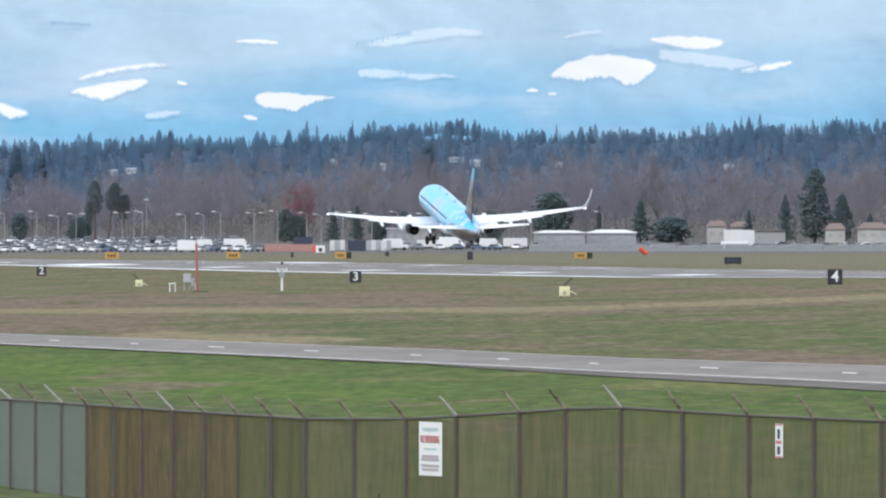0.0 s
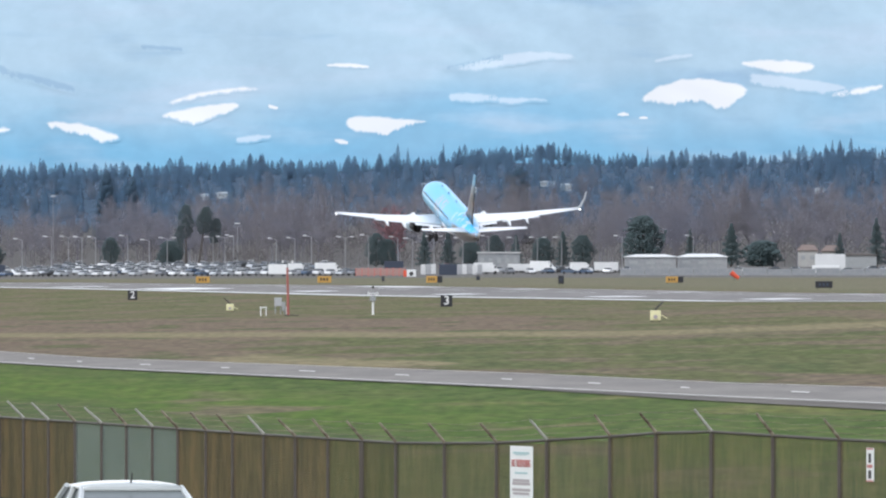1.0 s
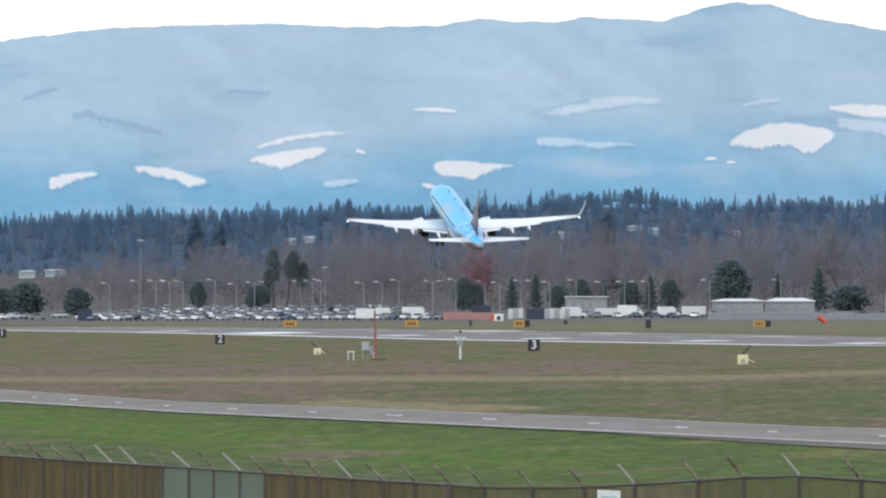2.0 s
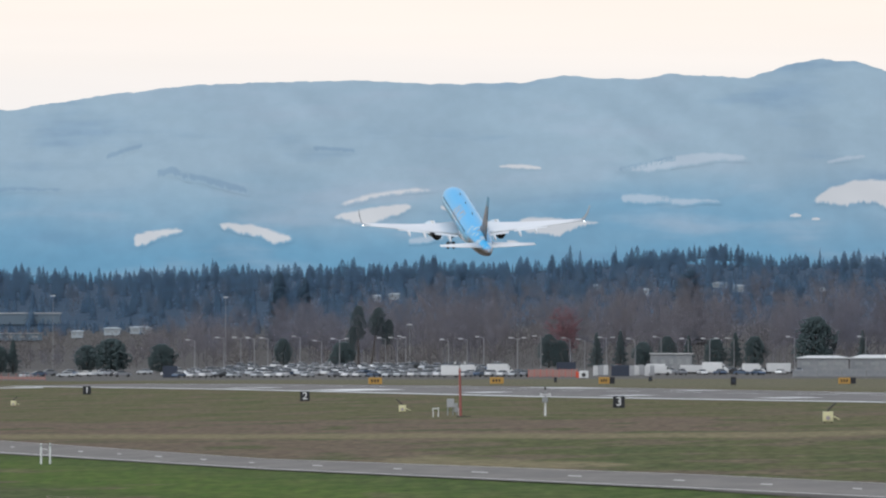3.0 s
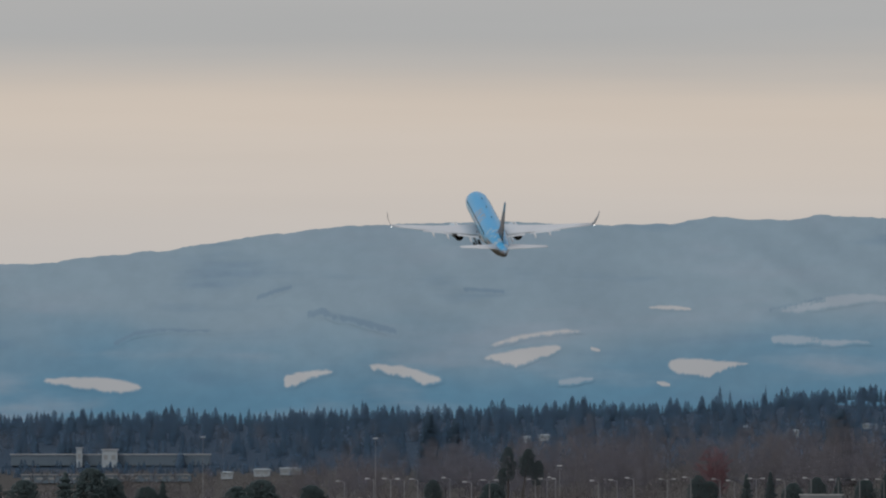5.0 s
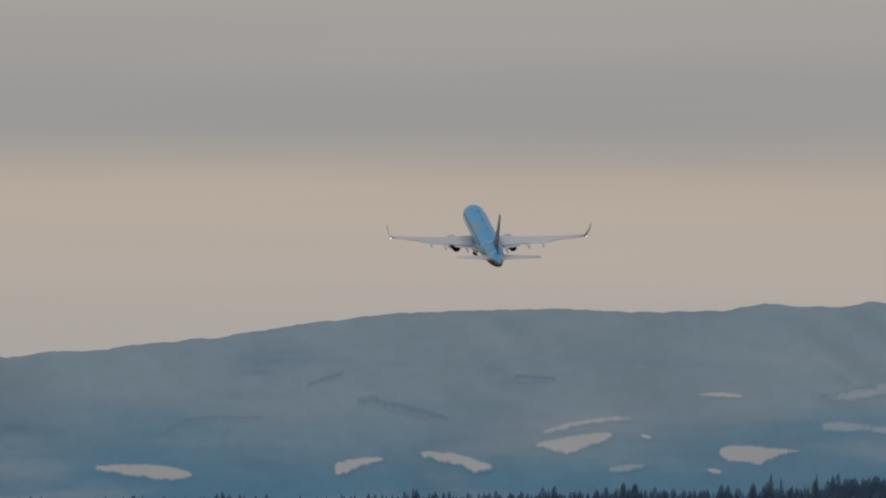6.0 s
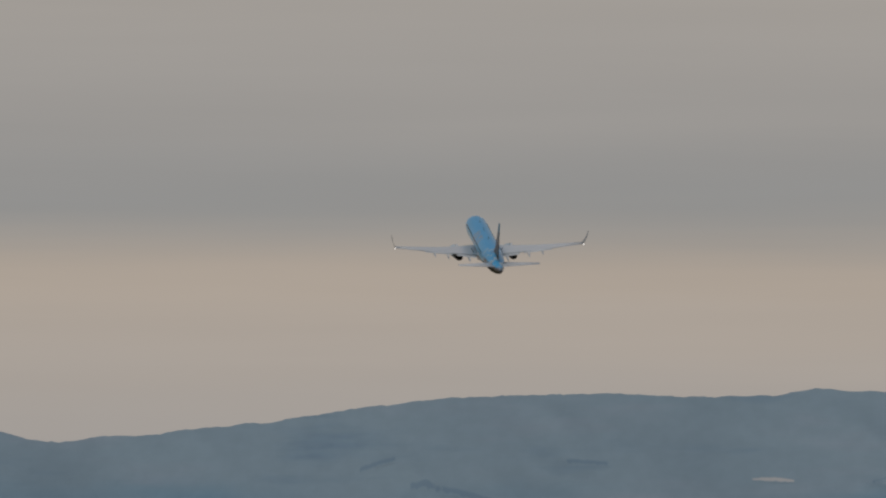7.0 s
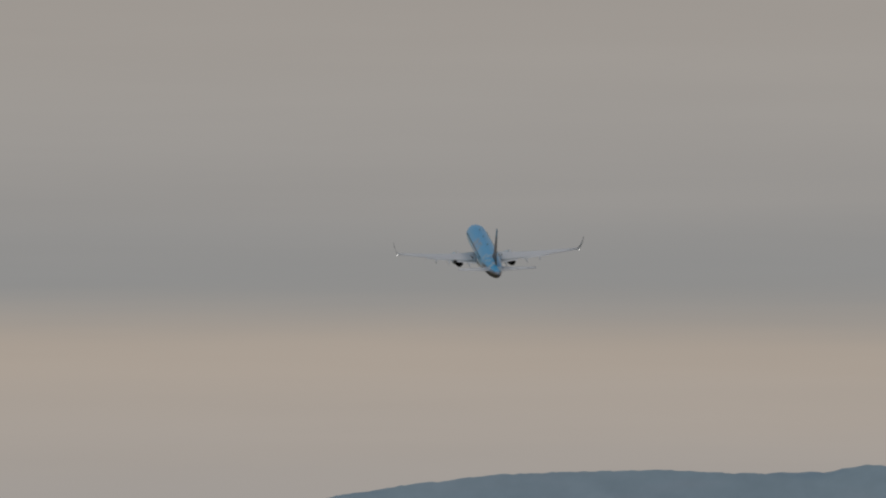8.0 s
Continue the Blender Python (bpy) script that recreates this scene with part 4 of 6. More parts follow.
def far_tree(b, y, h, w, seed):
    """A broad old conifer of the far hill's foot."""
    x, y, z = spot(b, y)
    rng = random.Random(seed)
    t = thing("evergreen_tree", pose(x, y, z - 0.2), "broad dark old conifer rising over the wood", "tree")
    part("trunk", rod(bmesh.new(), (0, 0, -0.3), (0, 0, h * 0.9), h * 0.018 + 0.08, 0.04, 7), BARK, t)
    v, f = fir(rng, 34, 22, w / 2 / h * 1.15, 0.42)
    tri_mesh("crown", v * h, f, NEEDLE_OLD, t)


far_tree(-1.15, 3935, 23.0, 11.5, 61)
far_tree(-1.79, 3945, 20.5, 9.0, 62)
far_tree(-32.16, 3940, 22.0, 9.0, 63)
far_tree(-30.20, 3940, 20.0, 7.0, 64)


def far_forest():
    """Conifers on the hill behind the wood."""
    rng = random.Random(8)
    fine = [fir(rng, 13, 7, rng.uniform(0.18, 0.30), rng.uniform(0.42, 0.7)) for _ in range(8)]
    plain = [fir(rng, 11, 7, rng.uniform(0.24, 0.42), rng.uniform(0.38, 0.6)) for _ in range(10)]
    vs, ts, off = [], [], 0

    def plant(kinds, b, y, h, fat):
        nonlocal off
        x, y, z = spot(b, y)
        v, t = kinds[rng.randrange(len(kinds))]
        a = rng.uniform(0, 6.28)
        c, s = math.cos(a) * h * fat, math.sin(a) * h * fat
        m = np.array(((c, -s, 0), (s, c, 0), (0, 0, h)))
        vs.append(v @ m.T + (x, y, z - 0.4))
        ts.append(t + off)
        off += len(v)

    for i in range(2300):
        y = 3985 + 410 * rng.random() ** 0.75
        b = rng.uniform(-86.52, 51.72)
        if -66.0 < b < -39.5 and y < 4062 and rng.random() < 0.93:
            continue
        stand = 1 + 0.5 * noise.noise((b * 0.3, y * 0.02, 2.0))
        plant(plain, b, y, rng.uniform(3.4, 6.8) * stand * (1.0 if y < 4290 else 0.88), rng.uniform(0.85, 1.3))
    for i in range(170):
        plant(plain, rng.uniform(-66.0, -39.5), rng.uniform(3985, 4034), rng.uniform(1.6, 3.0), 1.2)
    for u in range(-1250, 2000, 5):
        b = -33.35 + (u + rng.uniform(-3, 3)) * 0.04254
        tall = 1 + 0.35 * noise.noise((b * 0.8, 4.0, 2.0)) + 0.2 * noise.noise((b * 2.3, 1.0, 2.0))
        plant(fine, b, 4390 + rng.uniform(-25, 10), rng.uniform(2.5, 4.9) * tall, rng.uniform(0.9, 1.4))
    for b, h in ((-10.25, 9.0), (-9.49, 7.6), (-6.81, 7.6), (8.55, 7.4), (-20.42, 6.8), (23.86, 7.4), (22.46, 7.0), (-37.18, 7.0), (-26.54, 6.5)):
        plant(fine, b, 4400, h, 0.8)
    ob = tri_mesh("conifer_forest", np.concatenate(vs), np.concatenate(ts), NEEDLE_HAZED)
    tagged(ob, "distant conifer forest covering the hill, coloured haze blue", "forest", kind="stuff")


far_forest()


# ---- buildings ----
def shed(name, b, y, w, d, h, wall, roof, label, category="building", doors=2, turn=0.0, pitch=0.0, sink=0.0, group=""):
    x, y, z = spot(b, y)
    t = thing(name, pose(x, y, z - sink, 0, 0, turn), label, category, group)
    part("wall", box(bmesh.new(), -w / 2, w / 2, -d / 2, d / 2, 0, h, 0.05), wall, t)
    bm = bmesh.new()
    e = 0.3
    zs = (h + 0.02, h + 0.27 + pitch)
    ring0 = [(-w / 2 - e, -d / 2 - e, zs[0]), (w / 2 + e, -d / 2 - e, zs[0]), (w / 2 + e, d / 2 + e, zs[0]), (-w / 2 - e, d / 2 + e, zs[0])]
    ring1 = [(v[0] * (0.55 if pitch else 1), v[1] * (0.1 if pitch else 1), zs[1]) for v in ring0]
    mid = [(v[0], v[1], zs[0] + 0.2) for v in ring0]
    part("roof", loft(bm, [ring0, mid, ring1]), roof, t)
    for i in range(doors):
        cx = -w / 2 + w * (i + 0.5) / doors
        dw = min(2.4, w / doors * 0.5)
        part("window", box(bmesh.new(), cx - dw / 2, cx + dw / 2, -d / 2 - 0.06, -d / 2 + 0.02, h * 0.45, h * 0.72, 0.02), GREY, t)
    return t


shed("site_cabin", -2.64, 3330, 10.5, 4, 4.6, SHED_WALL, ROOF_WHITE, "long pale flat-roofed site building", doors=5)
shed("shed", 8.76, 3380, 13, 5, 3.1, SHED_WALL, ROOF_WHITE, "low grey shed with a white roof", doors=3, pitch=0.5)
shed("shed", 12.68, 3390, 12.5, 5, 3.0, SHED_WALL, ROOF_WHITE, "low grey shed with a white roof", doors=3, pitch=0.7)
shed("house", 20.59, 3500, 5, 5, 4.2, CONCRETE, ROOF_BROWN, "cream house among trees", "house", 2, pitch=1.4)
shed("house", 22.46, 3505, 5.5, 5, 4.0, CONCRETE, ROOF_BROWN, "cream house among trees", "house", 2, pitch=1.4)
shed("shed", 24.59, 3420, 8, 5, 3.2, GREY, BARK, "grey shed with a brown roof", doors=3, pitch=0.4)
shed("house", 29.52, 3480, 5, 5, 3.4, CONCRETE, ROOF_BROWN, "pale house near the airfield fence", "house", 2, pitch=1.5)
shed("house", 32.37, 3480, 8, 6, 3.6, CONCRETE, ROOF_BROWN, "pale house near the airfield fence", "house", 3, pitch=1.5)
shed("terminal_building", -57.17, 4040, 52, 12, 3.3, FAR_GLASS, ROOF_WHITE, "long low white-roofed building on the far hillside", doors=0, sink=0.0)
shed("tower", -58.53, 4032, 1.7, 1.7, 5.8, FAR_WALL, ROOF_WHITE, "slim pale tower of the hillside building", doors=1, sink=0.0)
shed("plant_room", -56.23, 4031, 4.6, 4, 5.3, FAR_WALL, ROOF_WHITE, "pale block on the hillside building", doors=2, sink=0.0)
shed("terminal_building", -50.15, 4040, 12, 8, 3.2, FAR_GLASS, ROOF_WHITE, "long low white-roofed building on the far hillside", doors=0, sink=0.0)
shed("hangar", -60.57, 3960, 18, 8, 2.4, FAR_GLASS, ROOF, "low pale hangar at the hill's foot", doors=5)
shed("hangar", -53.34, 3965, 26, 8, 2.0, FAR_GLASS, ROOF, "low pale hangar at the hill's foot", doors=7)
for i, (b, y, w, h) in enumerate(((-24.84, 4140, 3.0, 1.6), (-23.31, 4150, 4.2, 1.5), (-44.75, 3985, 4.2, 2.2), (-42.62, 3990, 5.4, 2.0), (-4.76, 4130, 3.2, 2.2), (1.02, 4150, 4.0, 1.0),
                                  (2.38, 4140, 3.0, 1.8), (8.55, 4160, 3.0, 1.8), (-8.25, 4180, 2.0, 1.6), (21.52, 4120, 2.5, 2.0), (-30.37, 4190, 3.0, 1.4), (-47.38, 3975, 3.0, 2.0))):
    shed("house", b, y, w * 1.15, 3, h * 0.6 + 0.6, FAR_WALL, FAR_WALL, "small pale house on the wooded hillside", "house", 2, pitch=0.25, group="houses on the hill")


def mast(b, y, h, r=0.075):
    x, y, z = spot(b, y)
    t = thing("mast", pose(x, y, z - 0.2), "slender pale grey mast above the trees", "mast")
    part("pole", rod(bmesh.new(), (0, 0, 0), (0, 0, h), r * 1.3, r * 0.7, 8), POLE_GREY, t)
    part("crosshead", box(bmesh.new(), -0.7, 0.7, -0.08, 0.08, h - 0.35, h - 0.1, 0.03), ROOF_WHITE, t)


mast(-49.21, 3560, 20)
mast(-36.20, 3560, 19.5)
mast(-22.33, 3550, 12)


# ---- car park ----
def car_meshes():
    """A saloon: body shell, glasshouse, bumpers and four wheels; x along the car."""
    bm = bmesh.new()
    prof = [(-2.2, 0.35), (-2.25, 0.62), (-2.15, 0.90), (-1.55, 0.98), (0.75, 0.98), (1.9, 0.84), (2.2, 0.66), (2.22, 0.35)]
    loft(bm, [[(x, y, z) for x, z in prof] for y in (-0.86, -0.80, 0.80, 0.86)])
    bmesh.ops.bevel(bm, geom=list(bm.edges), offset=0.05, segments=1, affect="EDGES")
    body = bm
    cab = bmesh.new()
    ring0 = [(-1.75, -0.76, 0.97), (1.0, -0.76, 0.97), (1.0, 0.76, 0.97), (-1.75, 0.76, 0.97)]
    ring1 = [(-1.05, -0.60, 1.40), (0.15, -0.60, 1.40), (0.15, 0.60, 1.40), (-1.05, 0.60, 1.40)]
    loft(cab, [ring0, ring1])
    roof = bmesh.new()
    box(roof, -1.10, 0.20, -0.62, 0.62, 1.395, 1.46, 0.03)
    wheel = rod(bmesh.new(), (0, -0.1, 0), (0, 0.1, 0), 0.32, 0.32, 12)
    return body, cab, roof, wheel


def build_car(mat, label):
    body, cab, roof, wheel = car_meshes()
    t = thing("parked_car", pose(0, 0, -50), label, "car", "cars in the car park")
    part("body", body, mat, t)
    part("glasshouse", cab, GLASS, t)
    part("roof", roof, mat, t)
    first = None
    for x in (-1.35, 1.35):
        for y in (-0.78, 0.78):
            if first is None:
                first = part("wheel", wheel, RUBBER, t)
                o = first
            else:
                o = link("wheel", first.data, RUBBER, t)
            o.location = (x, y, 0.33)
    return t


def car_park():
    rng = random.Random(21)
    words = ("white", "silver", "grey", "black", "dark blue", "red")
    kinds = [build_car(m, f"parked {w} saloon car in a long row") for m, w in zip(CARS, words)]
    used = set()
    pick = [0, 0, 0, 0, 1, 1, 1, 1, 2, 3, 4]
    rows = [(3225, -39.73, -13.36), (3262, -38.88, -13.36), (3300, -39.73, -14.63), (3340, -38.45, -14.63), (3380, -35.90, -15.48), (3410, -35.05, -14.63), (3440, -34.20, -15.48)]
    for y0, b0, b1 in rows:
        x, x1 = b0 / 1000 * y0, b1 / 1000 * y0
        while x < x1:
            if rng.random() < 0.86:
                y = y0 + rng.uniform(-0.6, 0.6)
                k = rng.choice(pick)
                m = pose(x, y, ground(x, y) + 0.02, 0, 0, rng.choice((62, 242)) + rng.uniform(-4, 4)) @ Matrix.Diagonal((1, 1, rng.choice((1, 1, 1.12, 1.22)), 1))
                if k not in used:
                    used.add(k)
                    kinds[k].matrix_basis = m
                else:
                    copy_thing(kinds[k], m)
            x += rng.uniform(2.7, 3.6)
    for b, y, k in ((-46.87, 3270, 0), (-46.11, 3275, 1), (-44.83, 3270, 2), (-40.37, 3260, 0), (-47.81, 3300, 1), (-6.47, 3400, 5), (-50.36, 3280, 4),
                    (0.68, 3330, 0), (1.74, 3320, 1), (2.81, 3330, 0), (31.73, 3300, 1), (32.80, 3310, 0), (30.46, 3310, 2), (-0.17, 3320, 3)):
        x, y, z = spot(b, y)
        copy_thing(kinds[k], pose(x, y, z + 0.02, 0, 0, rng.choice((20, 70, 160, 200))))
    for lo, hi, y0, gap in ((-2.72, 7.49, 3300, 3.4), (-4.00, 6.64, 3270, 4.6), (15.57, 20.89, 3290, 4.4), (23.65, 34.71, 3260, 4.0), (25.35, 34.71, 3310, 4.6), (-49.51, -40.58, 3300, 7.5), (-51.21, -41.86, 3250, 11.0)):
        x = lo / 1000 * y0
        while x < hi / 1000 * y0:
            y = y0 + rng.uniform(-8, 8)
            copy_thing(kinds[rng.choice((0, 1, 1, 2, 2, 3, 4))], pose(x, y, ground(x, y) + 0.02, 0, 0, rng.uniform(0, 360)))
            x += gap * rng.uniform(0.6, 1.5)


car_park()


def van(b, y, ln, w, h, mat, label, cab=True, turn=0.0):
    x, y, z = spot(b, y)
    t = thing("van", pose(x, y, z, 0, 0, turn), label, "van")
    part("box_body", box(bmesh.new(), -ln / 2, ln / 2 - (1.5 if cab else 0), -w / 2, w / 2, 0.5, h, 0.08), mat, t)
    if cab:
        bm = bmesh.new()
        prof = [(ln / 2 - 1.48, 0.45), (ln / 2 - 1.48, h * 0.8), (ln / 2 - 1.0, h * 0.8), (ln / 2 - 0.45, h * 0.48), (ln / 2, h * 0.42), (ln / 2 + 0.05, 0.45)]
        loft(bm, [[(u, v, q) for u, q in prof] for v in (-w / 2 + 0.05, w / 2 - 0.05)])
        part("cab", bm, mat, t)
        part("windscreen", box(bmesh.new(), ln / 2 - 1.2, ln / 2 - 0.75, -w / 2 + 0.02, w / 2 - 0.02, h * 0.52, h * 0.72, 0.02), GLASS, t)
    for u in (-ln / 2 + 0.9, ln / 2 - 0.9):
        for v in (-w / 2 + 0.15, w / 2 - 0.15):
            part("wheel", rod(bmesh.new(), (u, v - 0.13, 0.4), (u, v + 0.13, 0.4), 0.4, 0.4, 12), RUBBER, t)
    return t


van(-19.27, 3215, 4.6, 2.2, 2.9, WHITE, "white box trailer parked at the field's edge", cab=False)
van(-17.78, 3270, 5.0, 2.0, 2.6, WHITE, "white van in the car park", turn=8)
van(-15.48, 3240, 6.6, 2.2, 3.0, WHITE, "white lorry with a sloping cab in the car park", turn=4)
van(22.29, 3300, 7.5, 2.5, 4.6, ROOF_WHITE, "pale high-sided trailer near the sheds", cab=False)
van(21.95, 3235, 6.6, 2.2, 2.4, WHITE, "low white trailer near the sheds", cab=False)
van(0.68, 3285, 6.2, 2.3, 3.0, WHITE, "white lorry with a cab in the works yard", turn=-10)
van(3.57, 3280, 5.4, 2.2, 2.7, WHITE, "white van in the works yard", turn=14)
van(-0.94, 3295, 6.8, 2.3, 2.2, ROOF_WHITE, "low pale trailer in the works yard", cab=False)
van(5.44, 3300, 6.0, 2.3, 2.6, ROOF_WHITE, "low pale trailer in the works yard", cab=False)
van(-3.57, 3260, 6.0, 2.2, 2.8, WHITE, "white lorry beside the site cabins", turn=6)


def container(b, y, w, h, mat, label, name="container"):
    x, y, z = spot(b, y)
    t = thing(name, pose(x, y, z), label, "container")
    bm = box(bmesh.new(), -w / 2, w / 2, -1.2, 1.2, 0, h, 0.04)
    part("shell", bm, mat, t)
    n = max(2, int(w / 0.6))
    for i in range(n):
        u = -w / 2 + w * (i + 0.5) / n
        part("rib", box(bmesh.new(), u - 0.07, u + 0.07, -1.26, -1.18, 0.1, h - 0.1), mat, t)
    return t


def site_fence():
    """Grey windbreak screens on posts along the edge of the works yard."""
    n = 0
    x = 6.5 / 1000 * 3205
    while x < 0.0372 * 3205:
        z = ground(x + 2.9, 3205)
        t = thing("windbreak_screen", pose(x + 2.9, 3205, z), "grey fabric windbreak screen on steel posts", "screen", "windbreak screens")
        part("fabric", box(bmesh.new(), -2.86, 2.86, -0.04, 0.04, 0.25, 1.75 + 0.15 * (n % 3), 0.02), SHED_WALL, t)
        for q in (-2.86, 2.86):
            part("post", rod(bmesh.new(), (q, 0.06, -0.1), (q, 0.06, 2.2), 0.05, 0.05, 6), GREY, t)
        x += 5.9
        n += 1


site_fence()
container(-6.47, 3240, 4.4, 2.6, NAVY, "dark navy steel container on the site")
container(-40.37, 3235, 3.6, 2.8, NAVY, "dark navy steel container by the cars")
container(-10.55, 3330, 4.8, 2.6, NAVY, "dark blue canopy tent on the site")
for i, b in enumerate((-8.34, -7.95, -7.57, -5.61, -5.23, -4.85, -4.47, -4.08)):
    container(b, 3250 + i % 3 * 6, 1.15, 2.5, ROOF if i % 2 else ROOF_WHITE, "pale grey portable cabin in a row", "portable_cabin")
for i, u in enumerate(range(474, 562, 11)):
    x, y, z = spot(-33.35 + u * 0.04254, 3210 + i % 2 * 5)
    t = thing("barrier", pose(x, y, z), "faded orange-red plastic mesh barrier panel", "barrier", "site barriers")
    part("panel", box(bmesh.new(), -0.72, 0.72, -0.05, 0.05, 0.15, 1.9, 0.02), BARRIER, t)
    for s in (-0.72, 0.72):
        part("post", rod(bmesh.new(), (s, 0, 0), (s, 0, 2.0), 0.05), ORANGE, t)
for u in range(-640, -380, 13):
    x, y, z = spot(-33.35 + u * 0.04254, 3180)
    t = thing("barrier", pose(x, y, z), "faded orange-red plastic mesh barrier panel", "barrier", "site barriers")
    part("panel", box(bmesh.new(), -0.86, 0.86, -0.05, 0.05, 0.35, 1.0, 0.02), BARRIER, t)
    for s in (-0.86, 0.86):
        part("post", rod(bmesh.new(), (s, 0, 0), (s, 0, 1.8), 0.05), RED_POLE, t)
x, y, z = spot(-9.23, 3190)
t = thing("site_board", pose(x, y, z), "white site board with a round opening and red stripe", "board")
part("board", box(bmesh.new(), -1.1, 1.1, -0.1, 0.1, 0.1, 1.8, 0.03), WHITE, t)
part("disc", rod(bmesh.new(), (0, -0.16, 0.8), (0, -0.08, 0.8), 0.5, 0.5, 16), DARK, t)
part("stripe", box(bmesh.new(), -1.9, -1.15, -0.1, 0.1, 0.1, 1.6, 0.03), ORANGE, t)


def street_lamp(double):
    t = thing("street_lamp", pose(0, 0, -60), "tall grey car park lamp with a pale head", "lamp", "car park lamps")
    part("pole", rod(bmesh.new(), (0, 0, 0), (0, 0, 8.2), 0.13, 0.08, 8), POLE_GREY, t)
    for s in ((-1, 1) if double else (-1,)):
        part("arm", rod(bmesh.new(), (0, 0, 8.1), (s * 1.3, 0, 8.45), 0.06, 0.05, 6), POLE_GREY, t)
        part("head", box(bmesh.new(), s * 1.7 - 0.55, s * 1.7 + 0.55, -0.22, 0.22, 8.36, 8.58, 0.06), ROOF_WHITE, t)
    return t


def lamps():
    one, two = street_lamp(False), street_lamp(True)
    rows = ((-28.97, 1, 3300), (-27.61, 2, 3360), (-24.16, 1, 3390), (-23.27, 2, 3400), (-22.63, 1, 3460), (-19.40, 1, 3330), (-17.99, 1, 3350), (-16.76, 1, 3420), (-14.21, 2, 3380), (-12.46, 1, 3460),
            (-10.25, 1, 3380), (-9.15, 1, 3330), (-7.53, 2, 3400), (-5.36, 1, 3350), (-3.40, 1, 3420), (-1.36, 1, 3350), (0.26, 2, 3360), (2.08, 1, 3370), (-38.54, 1, 3340),
            (-36.33, 1, 3420), (-35.05, 2, 3420), (-34.03, 1, 3400), (-33.01, 1, 3400), (-30.58, 1, 3460), (6.64, 1, 3420), (12.00, 1, 3430))
    seen = set()
    for b, k, y in rows:
        x, y, z = spot(b, y)
        src = one if k == 1 else two
        m = pose(x, y, z - 0.1, 0, 0, 0)
        if k in seen:
            copy_thing(src, m)
        else:
            seen.add(k)
            src.matrix_basis = m


lamps()


# ---- airfield signs and equipment ----
def glyph(text, size, parent, at, mat, name="lettering", depth=0.01):
    cu = bpy.data.curves.new(name, "FONT")
    cu.body, cu.size, cu.align_x, cu.align_y, cu.extrude, cu.offset = text, size, "CENTER", "CENTER", depth, 0.012 * size
    tmp = bpy.data.objects.new(name, cu)
    scene.collection.objects.link(tmp)
    me = bpy.data.meshes.new_from_object(tmp.evaluated_get(bpy.context.evaluated_depsgraph_get()))
    bpy.data.objects.remove(tmp)
    ob = link(name, me, mat, parent)
    ob.matrix_basis = at
    return ob


def distance_sign(text, x, y):
    z = ground(x, y)
    t = thing("distance_sign", pose(x, y, z, 0, 0, 7.8), f"black runway distance sign with a white numeral {text}", "sign", "runway distance signs")
    part("panel", box(bmesh.new(), -0.61, 0.61, -0.12, 0.12, 0.02, 1.26, 0.03), BLACK, t)
    glyph(text, 1.28, t, pose(0, -0.135, 0.64, 90, 0, 0), WHITE, "numeral")
    for s in (-0.42, 0.42):
        part("leg", rod(bmesh.new(), (s, 0, -0.1), (s, 0, 0.2), 0.05, 0.05, 8), DARK, t)


for text, x, y in (("1", -92.7, 1987), ("2", -50.9, 1684), ("3", -9.1, 1381), ("4", 31.8, 1078)):
    distance_sign(text, x, y)


def guidance_sign(b, y, w, mat, label, h=1.15, dark=0.0):
    x, y, z = spot(b, y)
    t = thing("guidance_sign", pose(x, y, z, 0, 0, 3), label, "sign")
    part("panel", box(bmesh.new(), -w / 2, w / 2, -0.12, 0.12, 0.2, 0.2 + h, 0.04), mat, t)
    ink = INK if mat is BLACK else BLACK
    for i in range(3):
        part("mark", box(bmesh.new(), -w / 2 + w * (0.2 + 0.22 * i), -w / 2 + w * (0.33 + 0.22 * i), -0.14, -0.118, 0.2 + h * 0.3, 0.2 + h * 0.72), ink if mat is not BLACK else NAVY, t)
    if dark:
        part("location_panel", box(bmesh.new(), w / 2 + 0.01, w / 2 + dark, -0.12, 0.12, 0.2, 0.2 + h, 0.03), BLACK, t)
    for s in (-w * 0.35, w * 0.35):
        part("leg", rod(bmesh.new(), (s, 0, -0.1), (s, 0, 0.25), 0.05, 0.05, 8), DARK, t)


guidance_sign(-24.93, 2420, 2.5, YELLOW, "yellow taxiway guidance sign with dark marks")
guidance_sign(-15.78, 2400, 2.5, YELLOW, "yellow taxiway guidance sign with dark marks")
guidance_sign(-7.70, 2312, 1.9, YELLOW, "yellow taxiway guidance sign with a black end panel", dark=0.9)
guidance_sign(10.38, 2206, 2.0, YELLOW, "yellow taxiway guidance sign with a black end panel", 1.0, dark=0.9)
guidance_sign(21.82, 1850, 2.4, BLACK, "black back of a runway guidance sign", 0.95)
guidance_sign(-11.36, 2500, 0.5, BLACK, "small black marker board by the runway", 0.9)
guidance_sign(-4.21, 2600, 0.7, BLACK, "small black marker board by the runway", 0.8)
guidance_sign(2.04, 2150, 0.9, BLACK, "small black marker board by the runway", 1.3)

x, y, z = spot(15.06, 2506)
t = thing("windsock", pose(x, y, z), "bright orange windsock hanging on a low post", "windsock")
part("post", rod(bmesh.new(), (0, 0, -0.1), (0, 0, 1.7), 0.05, 0.05, 8), DARK, t)
part("sock", rod(bmesh.new(), (-0.6, 0, 1.6), (0.9, 0, 0.5), 0.5, 0.32, 12), ORANGE, t)


